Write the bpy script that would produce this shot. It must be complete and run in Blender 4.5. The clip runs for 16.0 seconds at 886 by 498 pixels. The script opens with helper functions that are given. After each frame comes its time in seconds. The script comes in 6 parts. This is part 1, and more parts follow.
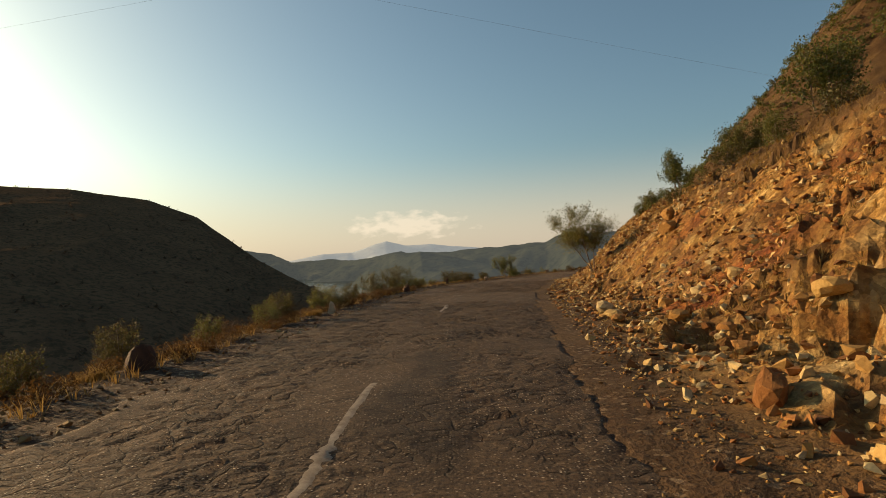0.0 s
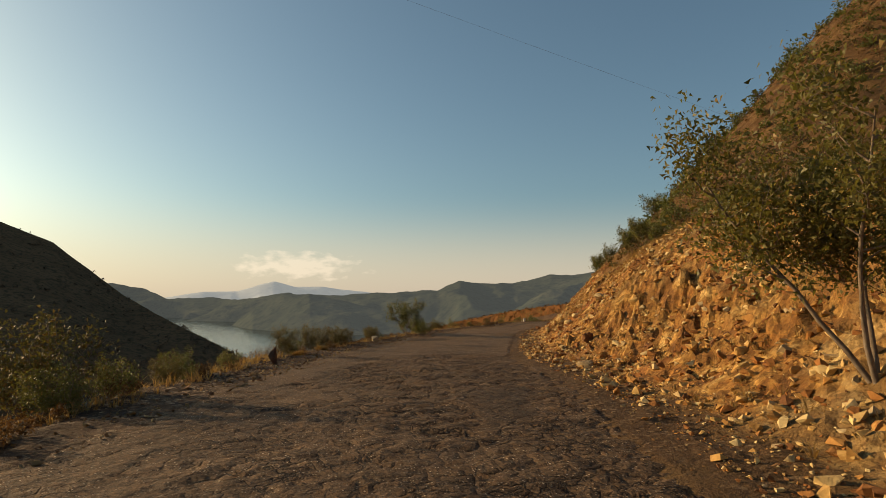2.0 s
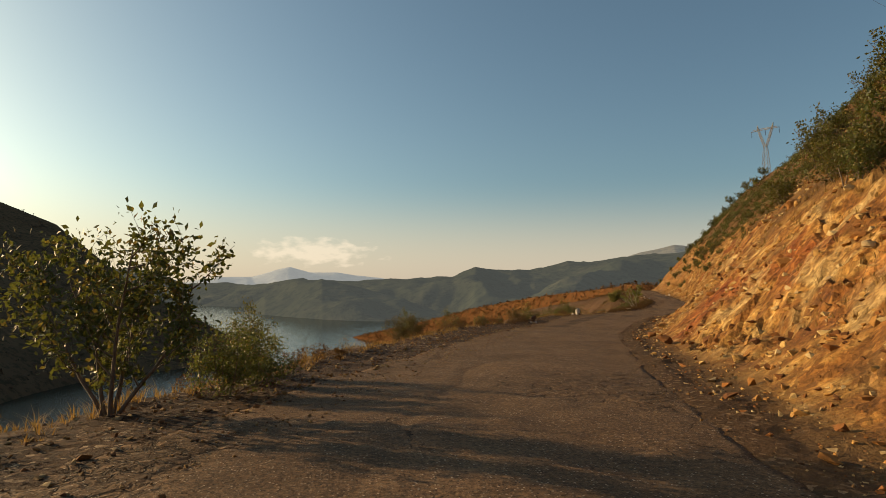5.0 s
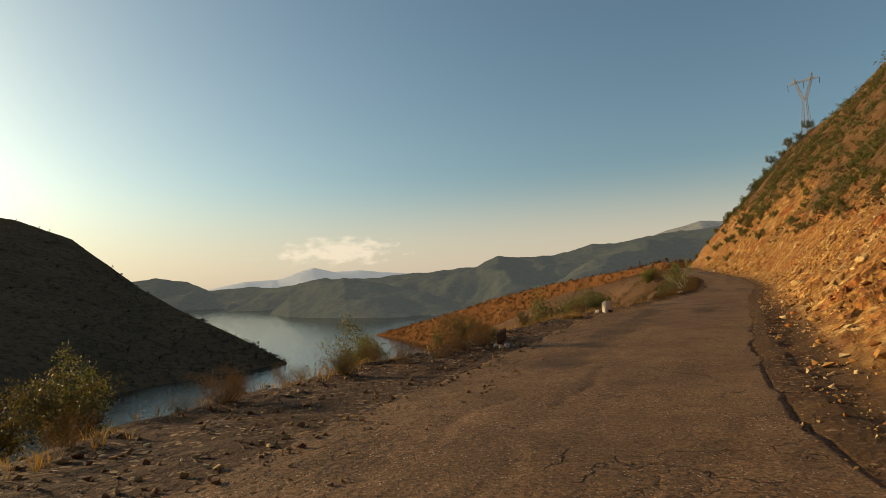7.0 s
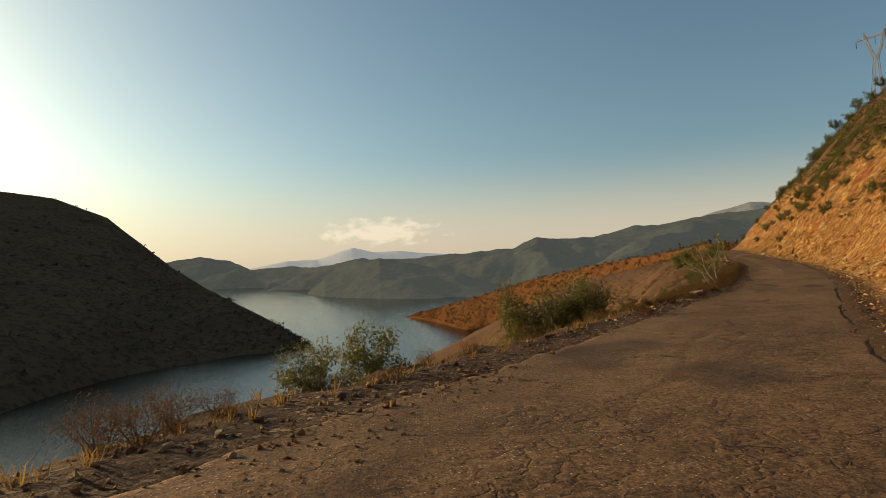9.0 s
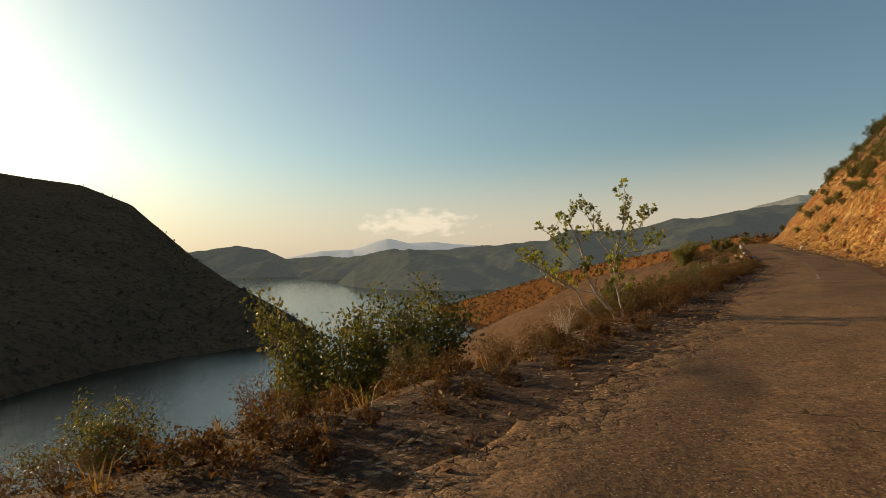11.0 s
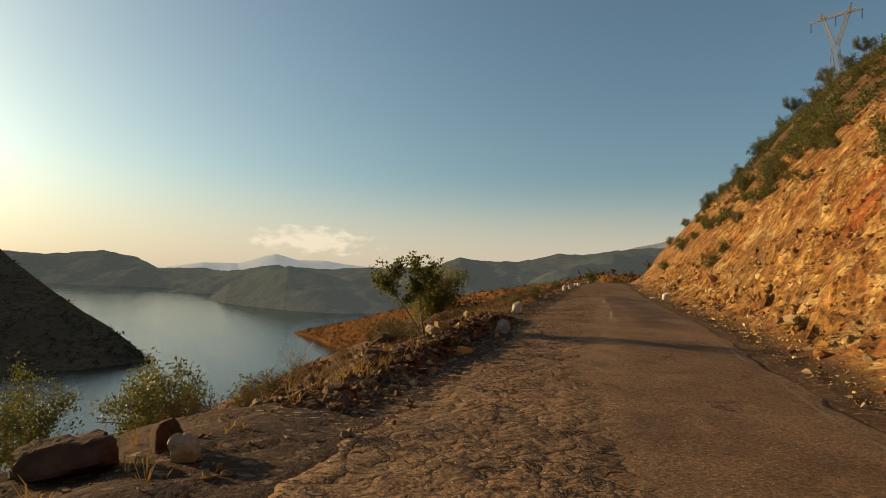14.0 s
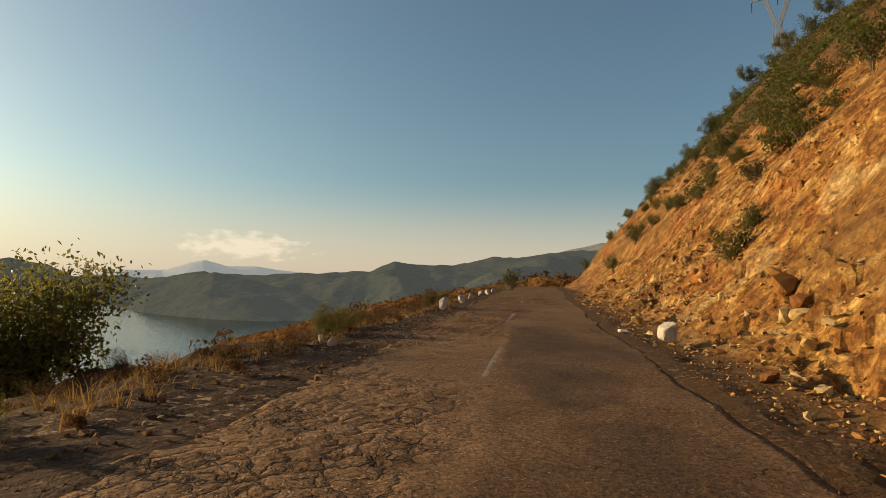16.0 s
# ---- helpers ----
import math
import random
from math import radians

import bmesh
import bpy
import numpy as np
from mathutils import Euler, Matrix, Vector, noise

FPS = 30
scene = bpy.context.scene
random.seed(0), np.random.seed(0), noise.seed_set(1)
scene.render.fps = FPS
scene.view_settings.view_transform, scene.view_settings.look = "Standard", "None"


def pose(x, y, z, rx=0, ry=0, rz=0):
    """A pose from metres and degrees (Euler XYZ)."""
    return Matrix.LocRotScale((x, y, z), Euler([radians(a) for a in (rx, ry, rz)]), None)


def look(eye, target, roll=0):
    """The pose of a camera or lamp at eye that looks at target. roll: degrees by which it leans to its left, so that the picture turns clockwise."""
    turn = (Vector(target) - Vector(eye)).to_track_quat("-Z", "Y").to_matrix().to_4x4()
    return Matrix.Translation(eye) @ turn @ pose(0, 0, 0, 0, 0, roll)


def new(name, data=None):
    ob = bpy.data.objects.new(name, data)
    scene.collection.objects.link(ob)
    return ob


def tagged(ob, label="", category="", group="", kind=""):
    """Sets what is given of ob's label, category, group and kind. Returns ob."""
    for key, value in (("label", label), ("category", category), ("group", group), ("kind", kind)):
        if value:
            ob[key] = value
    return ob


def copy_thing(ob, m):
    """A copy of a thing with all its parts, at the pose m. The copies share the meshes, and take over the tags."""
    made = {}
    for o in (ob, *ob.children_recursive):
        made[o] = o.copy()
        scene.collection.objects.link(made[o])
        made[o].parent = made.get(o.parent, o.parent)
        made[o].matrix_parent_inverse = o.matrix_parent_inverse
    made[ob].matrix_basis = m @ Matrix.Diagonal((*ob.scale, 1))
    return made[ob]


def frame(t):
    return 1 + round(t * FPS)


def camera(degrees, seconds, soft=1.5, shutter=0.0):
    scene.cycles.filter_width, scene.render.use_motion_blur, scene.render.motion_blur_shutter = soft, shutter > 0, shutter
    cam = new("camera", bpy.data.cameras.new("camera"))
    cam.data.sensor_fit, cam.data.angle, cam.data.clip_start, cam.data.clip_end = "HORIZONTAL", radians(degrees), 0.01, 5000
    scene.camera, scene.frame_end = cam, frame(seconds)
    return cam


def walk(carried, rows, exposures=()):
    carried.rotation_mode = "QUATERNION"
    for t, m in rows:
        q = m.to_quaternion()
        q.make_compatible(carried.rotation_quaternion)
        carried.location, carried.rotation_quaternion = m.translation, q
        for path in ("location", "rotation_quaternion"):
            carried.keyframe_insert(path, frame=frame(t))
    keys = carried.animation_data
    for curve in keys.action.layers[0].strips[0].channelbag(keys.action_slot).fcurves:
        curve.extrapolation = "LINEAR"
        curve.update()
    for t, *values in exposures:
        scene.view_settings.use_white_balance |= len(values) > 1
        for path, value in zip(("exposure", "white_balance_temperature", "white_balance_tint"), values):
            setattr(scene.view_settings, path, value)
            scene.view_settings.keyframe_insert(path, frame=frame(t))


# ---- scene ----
cam = camera(73.0, 16.0, soft=0.75)
# seconds, eye, yaw to the left, pitch up, lean to the left
PATH = [
    (0, 0.00, -0.00, 1.84, -0.00, 1.01, -2.27),
    (0.5, 0.22, 6.75, 1.84, -1.38, 2.86, -2.95),
    (1, 0.56, 13.26, 1.79, -4.78, 4.40, -2.16),
    (1.5, 1.21, 19.15, 1.76, -5.20, 3.28, -0.39),
    (2, 1.78, 24.89, 1.76, -10.25, 5.24, 0.36),
    (2.5, 2.83, 30.35, 1.80, -2.75, 3.08, -1.73),
    (3, 3.93, 35.85, 1.71, -2.16, 5.18, -4.66),
    (3.5, 4.88, 41.51, 1.54, -7.61, 3.91, -1.70),
    (4, 6.08, 47.06, 1.41, -9.93, 3.70, -0.95),
    (4.5, 7.70, 52.36, 1.30, -9.20, 3.45, 1.09),
    (4.7, 8.40, 54.44, 1.26, -9.11, 3.80, 1.07),
    (6.8, 16.37, 75.56, 1.02, -4.88, 4.08, -3.01),
    (7, 17.31, 77.56, 1.01, -6.54, 3.23, -2.81),
    (7.5, 19.90, 82.47, 0.95, -5.25, 1.48, -3.43),
    (8, 22.51, 87.25, 0.78, -1.37, 3.31, -5.59),
    (8.5, 25.60, 92.24, 0.94, -6.51, 3.00, -3.11),
    (8.7, 26.98, 94.24, 0.97, -4.60, 2.39, -2.88),
    (10.8, 42.82, 118.52, 0.61, 0.80, 0.16, -1.39),
    (11, 44.55, 121.36, 0.64, 0.90, 0.88, -1.50),
    (11.5, 48.93, 128.90, 0.75, -1.50, 0.82, 0.0),
    (12, 53.57, 136.43, 0.81, -5.40, 0.62, -0.2),
    (12.5, 57.91, 143.49, 0.84, -4.95, 3.01, -0.16),
    (13, 61.62, 149.80, 0.82, -5.75, 2.56, 1.75),
    (13.5, 65.01, 155.93, 0.98, -5.43, 2.87, 2.05),
    (14, 68.26, 161.79, 1.11, -9.05, 3.16, 2.11),
    (14.5, 71.04, 167.10, 1.22, -8.80, 3.65, 2.59),
    (15, 73.41, 172.03, 1.19, -10.25, 4.70, 1.88),
    (15.5, 75.86, 177.15, 1.36, -11.88, 4.26, 1.87),
    (16, 78.28, 182.34, 1.58, -15.06, 3.73, 1.26),
]


def stand(x, y, z, yaw, pitch, lean):
    a, p = radians(yaw), radians(pitch)
    ahead = Vector((-math.sin(a) * math.cos(p), math.cos(a) * math.cos(p), math.sin(p)))
    return look((x, y, z), Vector((x, y, z)) + ahead, lean)


walk(cam, [(row[0], stand(*row[1:])) for row in PATH], [(0, 0.20, 8050, 11), (16, 0.20, 8050, 11)])

# ---- light ----
SUN_AZ, SUN_EL = -60.0, 13.5
sun_dir = Vector((math.sin(radians(SUN_AZ)) * math.cos(radians(SUN_EL)), math.cos(radians(SUN_AZ)) * math.cos(radians(SUN_EL)), math.sin(radians(SUN_EL))))
sun_data = bpy.data.lights.new("sun", "SUN")
sun_data.energy, sun_data.angle, sun_data.color = 5.2, radians(0.6), (1.0, 0.72, 0.43)
sun = new("sun", sun_data)
sun.matrix_world = look(sun_dir * 100, (0, 0, 0))

world = bpy.data.worlds.new("sky")
scene.world = world
world.use_nodes = True
wt = world.node_tree
wt.nodes.clear()
sky = wt.nodes.new("ShaderNodeTexSky")
sky.sky_type, sky.sun_disc = "NISHITA", False
sky.sun_elevation, sky.sun_rotation = radians(SUN_EL), radians(SUN_AZ)
sky.altitude, sky.air_density, sky.dust_density, sky.ozone_density = 300, 0.9, 2.6, 2.4
w_back = wt.nodes.new("ShaderNodeBackground")
w_out = wt.nodes.new("ShaderNodeOutputWorld")
w_back.inputs["Strength"].default_value = 0.129
# a small bank of fair-weather cloud low over the far mountain
w_geo = wt.nodes.new("ShaderNodeTexCoord")
w_map = wt.nodes.new("ShaderNodeMapping")
w_map.inputs["Location"].default_value = (0.060, 0.0, -0.0600)
w_map.inputs["Scale"].default_value = (1.0, 0.0, 1.0)
w_noise = wt.nodes.new("ShaderNodeTexNoise")
w_noise.inputs["Scale"].default_value, w_noise.inputs["Detail"].default_value = 42.0, 8.0
w_sc = wt.nodes.new("ShaderNodeMapping")
w_sc.inputs["Scale"].default_value = (1.0, 1.0, 2.2)
w_ell = wt.nodes.new("ShaderNodeMapping")
w_ell.inputs["Scale"].default_value = (1 / 0.135, 0.0, 1 / 0.030)
w_len = wt.nodes.new("ShaderNodeVectorMath")
w_len.operation = "LENGTH"
w_sub = wt.nodes.new("ShaderNodeMath")
w_sub.operation, w_sub.inputs[1].default_value = "MULTIPLY_ADD", 1.9
w_rng = wt.nodes.new("ShaderNodeMapRange")
w_rng.inputs["From Min"].default_value, w_rng.inputs["From Max"].default_value = 0.20, 0.66
w_rng.inputs["To Max"].default_value = 0.42
w_neg = wt.nodes.new("ShaderNodeMath")
w_neg.operation, w_neg.inputs[1].default_value = "MULTIPLY", -1.0
w_mix = wt.nodes.new("ShaderNodeMix")
w_mix.data_type = "RGBA"
w_mix.inputs[7].default_value = (7.4, 6.8, 6.0, 1)
wl = wt.links.new
wl(w_geo.outputs["Generated"], w_map.inputs["Vector"])
wl(w_map.outputs[0], w_ell.inputs["Vector"])
wl(w_ell.outputs[0], w_len.inputs[0])
wl(w_geo.outputs["Generated"], w_sc.inputs["Vector"])
wl(w_sc.outputs[0], w_noise.inputs["Vector"])
wl(w_len.outputs["Value"], w_neg.inputs[0])
wl(w_noise.outputs["Fac"], w_sub.inputs[0])
wl(w_neg.outputs[0], w_sub.inputs[2])
wl(w_sub.outputs[0], w_rng.inputs["Value"])
wl(w_rng.outputs[0], w_mix.inputs[0])
# the sky's colour, and the pale haze that lies along the horizon
w_tint = wt.nodes.new("ShaderNodeMix")
w_tint.data_type, w_tint.blend_type = "RGBA", "MULTIPLY"
w_tint.inputs[0].default_value, w_tint.inputs[7].default_value = 1.0, (0.83, 1.0, 0.975, 1)
w_xyz = wt.nodes.new("ShaderNodeSeparateXYZ")
w_low = wt.nodes.new("ShaderNodeMapRange")
w_low.interpolation_type = "SMOOTHERSTEP"
for key, v in (("From Min", 0.0), ("From Max", 0.20), ("To Min", 0.66), ("To Max", 0.0)):
    w_low.inputs[key].default_value = v
w_haze = wt.nodes.new("ShaderNodeMix")
w_haze.data_type = "RGBA"
w_haze.inputs[7].default_value = (5.0, 4.5, 4.15, 1)
wl(sky.outputs[0], w_tint.inputs[6])
wl(w_geo.outputs["Generated"], w_xyz.inputs[0])
wl(w_xyz.outputs["Z"], w_low.inputs["Value"])
wl(w_low.outputs[0], w_haze.inputs[0])
wl(w_tint.outputs[2], w_haze.inputs[6])
wl(w_haze.outputs[2], w_mix.inputs[6])
wl(w_mix.outputs[2], w_back.inputs["Color"])
wl(w_back.outputs[0], w_out.inputs["Surface"])


# ---- materials ----
def material(name, rough=0.9, metal=0.0):
    m = bpy.data.materials.new(name)
    m.use_nodes = True
    nt = m.node_tree
    b = nt.nodes["Principled BSDF"]
    b.inputs["Roughness"].default_value, b.inputs["Metallic"].default_value = rough, metal
    b.inputs["Specular IOR Level"].default_value = 0.25
    return m, nt, b


def coords(nt, scale=(1, 1, 1), kind="Object"):
    c, mp = nt.nodes.new("ShaderNodeTexCoord"), nt.nodes.new("ShaderNodeMapping")
    mp.inputs["Scale"].default_value = scale
    nt.links.new(c.outputs[kind], mp.inputs["Vector"])
    return mp.outputs[0]


def noise_tex(nt, vec, scale, detail=4.0, rough=0.55, distort=0.0):
    n = nt.nodes.new("ShaderNodeTexNoise")
    n.inputs["Scale"].default_value, n.inputs["Detail"].default_value = scale, detail
    n.inputs["Roughness"].default_value, n.inputs["Distortion"].default_value = rough, distort
    nt.links.new(vec, n.inputs["Vector"])
    return n.outputs["Fac"]


def voronoi(nt, vec, scale, feature="F1", out="Distance", rand=1.0):
    n = nt.nodes.new("ShaderNodeTexVoronoi")
    n.feature = feature
    n.inputs["Scale"].default_value, n.inputs["Randomness"].default_value = scale, rand
    nt.links.new(vec, n.inputs["Vector"])
    return n.outputs[out]


def ramp(nt, fac, stops):
    n = nt.nodes.new("ShaderNodeValToRGB")
    while len(n.color_ramp.elements) < len(stops):
        n.color_ramp.elements.new(0.5)
    for e, (p, c) in zip(n.color_ramp.elements, stops):
        e.position, e.color = p, (*c, 1) if len(c) == 3 else c
    nt.links.new(fac, n.inputs["Fac"])
    return n.outputs["Color"]


def grey(nt, fac, lo, hi, a=0.0, b=1.0):
    n = nt.nodes.new("ShaderNodeMapRange")
    for key, v in (("From Min", lo), ("From Max", hi), ("To Min", a), ("To Max", b)):
        n.inputs[key].default_value = v
    nt.links.new(fac, n.inputs["Value"])
    return n.outputs[0]


def mix(nt, fac, a, b, mode="MIX"):
    n = nt.nodes.new("ShaderNodeMix")
    n.data_type, n.blend_type = "RGBA", mode
    for sock, v in ((n.inputs[0], fac), (n.inputs[6], a), (n.inputs[7], b)):
        if isinstance(v, tuple):
            sock.default_value = (*v, 1)
        elif isinstance(v, float):
            sock.default_value = v
        else:
            nt.links.new(v, sock)
    return n.outputs[2]


def maths(nt, op, a, b):
    n = nt.nodes.new("ShaderNodeMath")
    n.operation = op
    for sock, v in ((n.inputs[0], a), (n.inputs[1], b)):
        if isinstance(v, float):
            sock.default_value = v
        else:
            nt.links.new(v, sock)
    return n.outputs[0]


def bumped(nt, bsdf, height, strength, dist):
    n = nt.nodes.new("ShaderNodeBump")
    n.inputs["Strength"].default_value, n.inputs["Distance"].default_value = strength, dist
    nt.links.new(height, n.inputs["Height"])
    nt.links.new(n.outputs[0], bsdf.inputs["Normal"])


def attribute(nt, name):
    n = nt.nodes.new("ShaderNodeAttribute")
    n.attribute_name = name
    return n.outputs["Fac"]


def shade(nt, bsdf, col):
    nt.links.new(col, bsdf.inputs["Base Color"])


def rock_colour(nt, vec):
    big = noise_tex(nt, vec, 0.24, 3)
    mid = noise_tex(nt, vec, 1.3, 5, 0.65)
    fine = noise_tex(nt, vec, 14, 4, 0.7)
    warm = ramp(nt, mid, [(0.25, (0.085, 0.035, 0.013)), (0.45, (0.27, 0.122, 0.033)), (0.58, (0.44, 0.25, 0.076)), (0.70, (0.70, 0.50, 0.21))])
    red = ramp(nt, mid, [(0.3, (0.15, 0.040, 0.014)), (0.55, (0.34, 0.110, 0.030)), (0.8, (0.50, 0.24, 0.065))])
    c = mix(nt, grey(nt, big, 0.54, 0.66), warm, red)
    veins = noise_tex(nt, vec, 0.42, 4, 0.6, 0.8)
    c = mix(nt, maths(nt, "MULTIPLY", grey(nt, veins, 0.55, 0.66), 0.75), c, ramp(nt, mid, [(0.3, (0.36, 0.23, 0.085)), (0.7, (0.70, 0.55, 0.28))]))
    chips = nt.nodes.new("ShaderNodeSeparateColor")
    nt.links.new(voronoi(nt, vec, 6.5, out="Color"), chips.inputs[0])
    grit = nt.nodes.new("ShaderNodeSeparateColor")
    nt.links.new(voronoi(nt, vec, 19, out="Color"), grit.inputs[0])
    c = mix(nt, 0.8, c, ramp(nt, chips.outputs[0], [(0.0, (0.45, 0.40, 0.36)), (0.6, (1, 1, 1)), (1.0, (1.35, 1.3, 1.2))]), "MULTIPLY")
    c = mix(nt, 0.6, c, ramp(nt, grit.outputs[0], [(0.0, (0.45, 0.40, 0.36)), (0.6, (1, 1, 1)), (1.0, (1.3, 1.3, 1.25))]), "MULTIPLY")
    return c, mid, fine, chips.outputs[1], grit.outputs[1]


def make_ground():
    m, nt, b = material("dry_ground", 0.95)
    v = coords(nt)
    rock, mid, fine, chip, grit = rock_colour(nt, v)
    patch = noise_tex(nt, v, 0.5, 5, 0.65)
    blades = noise_tex(nt, v, 22, 3, 0.7)
    soil = ramp(nt, patch, [(0.28, (0.085, 0.044, 0.017)), (0.5, (0.165, 0.090, 0.032)), (0.72, (0.25, 0.150, 0.054))])
    soil = mix(nt, 0.6, soil, ramp(nt, blades, [(0.3, (0.4, 0.37, 0.3)), (0.68, (1, 1, 1))]), "MULTIPLY")
    cells = voronoi(nt, v, 16, out="Color")
    sep = nt.nodes.new("ShaderNodeSeparateColor")
    nt.links.new(cells, sep.inputs[0])
    # verge gravel, the shade between its pebbles worked into the dark tone
    gravel = ramp(nt, sep.outputs[0], [(0.0, (0.024, 0.013, 0.007)), (0.5, (0.058, 0.030, 0.014)), (0.85, (0.115, 0.062, 0.031)), (1.0, (0.42, 0.31, 0.20))])
    gravel = mix(nt, grey(nt, patch, 0.35, 0.65), gravel, (0.050, 0.025, 0.012))
    # ground under scrub: brown litter, darkened for the shade among the stems
    shaded_litter = ramp(nt, patch, [(0.3, (0.042, 0.022, 0.010)), (0.5, (0.085, 0.044, 0.018)), (0.72, (0.14, 0.080, 0.031))])
    soil = mix(nt, attribute(nt, "scrub"), soil, mix(nt, 0.6, shaded_litter, ramp(nt, blades, [(0.3, (0.35, 0.33, 0.3)), (0.68, (1, 1, 1))]), "MULTIPLY"))
    far_soil = ramp(nt, patch, [(0.28, (0.060, 0.031, 0.015)), (0.5, (0.098, 0.050, 0.022)), (0.72, (0.14, 0.080, 0.033))])
    soil = mix(nt, attribute(nt, "below"), soil, far_soil)
    c = mix(nt, attribute(nt, "rock"), soil, rock)
    c = mix(nt, attribute(nt, "gravel"), c, gravel)
    shade(nt, b, c)
    h = maths(nt, "ADD", maths(nt, "MULTIPLY", mid, 0.5), maths(nt, "MULTIPLY", fine, 0.3))
    lumps = maths(nt, "ADD", maths(nt, "MULTIPLY", chip, 0.55), maths(nt, "MULTIPLY", grit, 0.22))
    h = maths(nt, "ADD", h, maths(nt, "MULTIPLY", lumps, attribute(nt, "rock")))
    h = maths(nt, "ADD", h, maths(nt, "MULTIPLY", sep.outputs[1], maths(nt, "MULTIPLY", attribute(nt, "gravel"), 0.45)))
    bumped(nt, b, h, 1.0, 0.27)
    return m


def make_asphalt(name, tone):
    """Old chip-sealed asphalt: worn tone, pale stones, pits, and joints where it is broken; darker where mended,
    stained or listed in PATCHES.
    """
    m, nt, b = material(name, 0.9)
    b.inputs["Specular IOR Level"].default_value = 0.22
    v = coords(nt)
    broken, mended = attribute(nt, "broken"), attribute(nt, "mended")
    wear = noise_tex(nt, v, 0.45, 4, 0.6)
    blot = noise_tex(nt, v, 2.6, 4, 0.6)
    fine = noise_tex(nt, v, 22, 4, 0.75)
    base = ramp(nt, wear, [(0.28, tuple(x * 0.74 for x in tone)), (0.5, tone), (0.72, tuple(x * 1.25 for x in tone))])
    base = mix(nt, 0.7, base, ramp(nt, blot, [(0.3, (0.72, 0.70, 0.68)), (0.55, (1, 1, 1)), (0.75, (1.22, 1.2, 1.17))]), "MULTIPLY")
    base = mix(nt, attribute(nt, "age"), base, mix(nt, 1.0, base, (0.43, 0.46, 0.53), "MULTIPLY"))
    base = mix(nt, mended, base, mix(nt, 1.0, base, (0.38, 0.38, 0.40), "MULTIPLY"))
    base = mix(nt, 0.75, base, ramp(nt, fine, [(0.36, (0.26, 0.24, 0.23)), (0.50, (1, 1, 1)), (0.64, (1.8, 1.72, 1.6))]), "MULTIPLY")
    # stones of the seal coat, some pale and some lost
    chip = nt.nodes.new("ShaderNodeTexVoronoi")
    chip.inputs["Scale"].default_value = 36
    nt.links.new(v, chip.inputs["Vector"])
    pick = nt.nodes.new("ShaderNodeSeparateColor")
    nt.links.new(chip.outputs["Color"], pick.inputs[0])
    core = grey(nt, chip.outputs["Distance"], 0.28, 0.40, 1, 0)
    where = grey(nt, noise_tex(nt, v, 0.9, 3, 0.6), 0.38, 0.58, 0.4, 1)
    where = maths(nt, "MULTIPLY", where, grey(nt, mended, 0.0, 1.0, 1.0, 0.25))
    pale = maths(nt, "MULTIPLY", maths(nt, "MULTIPLY", core, grey(nt, pick.outputs[0], 0.70, 0.76)), where)
    pits = maths(nt, "MULTIPLY", maths(nt, "MULTIPLY", core, grey(nt, pick.outputs[1], 0.66, 0.76)), where)
    base = mix(nt, maths(nt, "MULTIPLY", pale, 0.95), base, ramp(nt, pick.outputs[2], [(0.0, (0.28, 0.20, 0.13)), (1.0, (0.58, 0.47, 0.34))]))
    base = mix(nt, maths(nt, "MULTIPLY", pits, 0.9), base, (0.030, 0.020, 0.014))
    lump = nt.nodes.new("ShaderNodeTexVoronoi")
    lump.inputs["Scale"].default_value = 8.5
    lump.feature = "SMOOTH_F1"
    lump.inputs["Smoothness"].default_value = 0.35
    soft = nt.nodes.new("ShaderNodeVectorMath")
    soft.operation = "MULTIPLY_ADD"
    soft.inputs[1].default_value = (0.10, 0.10, 0.10)
    jit = nt.nodes.new("ShaderNodeTexNoise")
    jit.inputs["Scale"].default_value, jit.inputs["Detail"].default_value = 9.0, 3.0
    nt.links.new(v, jit.inputs["Vector"])
    nt.links.new(jit.outputs["Color"], soft.inputs[0])
    nt.links.new(v, soft.inputs[2])
    nt.links.new(soft.outputs[0], lump.inputs["Vector"])
    rough_at = maths(nt, "MULTIPLY", grey(nt, noise_tex(nt, v, 0.7, 3, 0.6), 0.44, 0.66, 0.05, 1.0), grey(nt, mended, 0.1, 0.6, 1.0, 0.2))
    rough_at = maths(nt, "MULTIPLY", rough_at, grey(nt, broken, 0.1, 0.55, 0.22, 1.0))
    # hollows between the lumps take a darker colour in place of shade
    hollow_shade = maths(nt, "MULTIPLY", grey(nt, lump.outputs["Distance"], 0.42, 0.72), rough_at)
    base = mix(nt, maths(nt, "MULTIPLY", hollow_shade, 0.6), base, mix(nt, 1.0, base, (0.42, 0.41, 0.41), "MULTIPLY"))
    # joints: slabs of a forearm's length, and smaller pieces among them
    bend = nt.nodes.new("ShaderNodeVectorMath")
    bend.operation = "MULTIPLY_ADD"
    wob = nt.nodes.new("ShaderNodeTexNoise")
    wob.inputs["Scale"].default_value, wob.inputs["Detail"].default_value = 3.2, 5.0
    nt.links.new(v, wob.inputs["Vector"])
    bend.inputs[1].default_value = (0.5, 0.5, 0.5)
    nt.links.new(wob.outputs["Color"], bend.inputs[0])
    nt.links.new(v, bend.inputs[2])
    edge = voronoi(nt, bend.outputs[0], 3.1, "DISTANCE_TO_EDGE")
    edge2 = voronoi(nt, bend.outputs[0], 5.6, "DISTANCE_TO_EDGE")
    long_edge = voronoi(nt, bend.outputs[0], 0.42, "DISTANCE_TO_EDGE")
    gate = noise_tex(nt, v, 1.1, 3, 0.6)
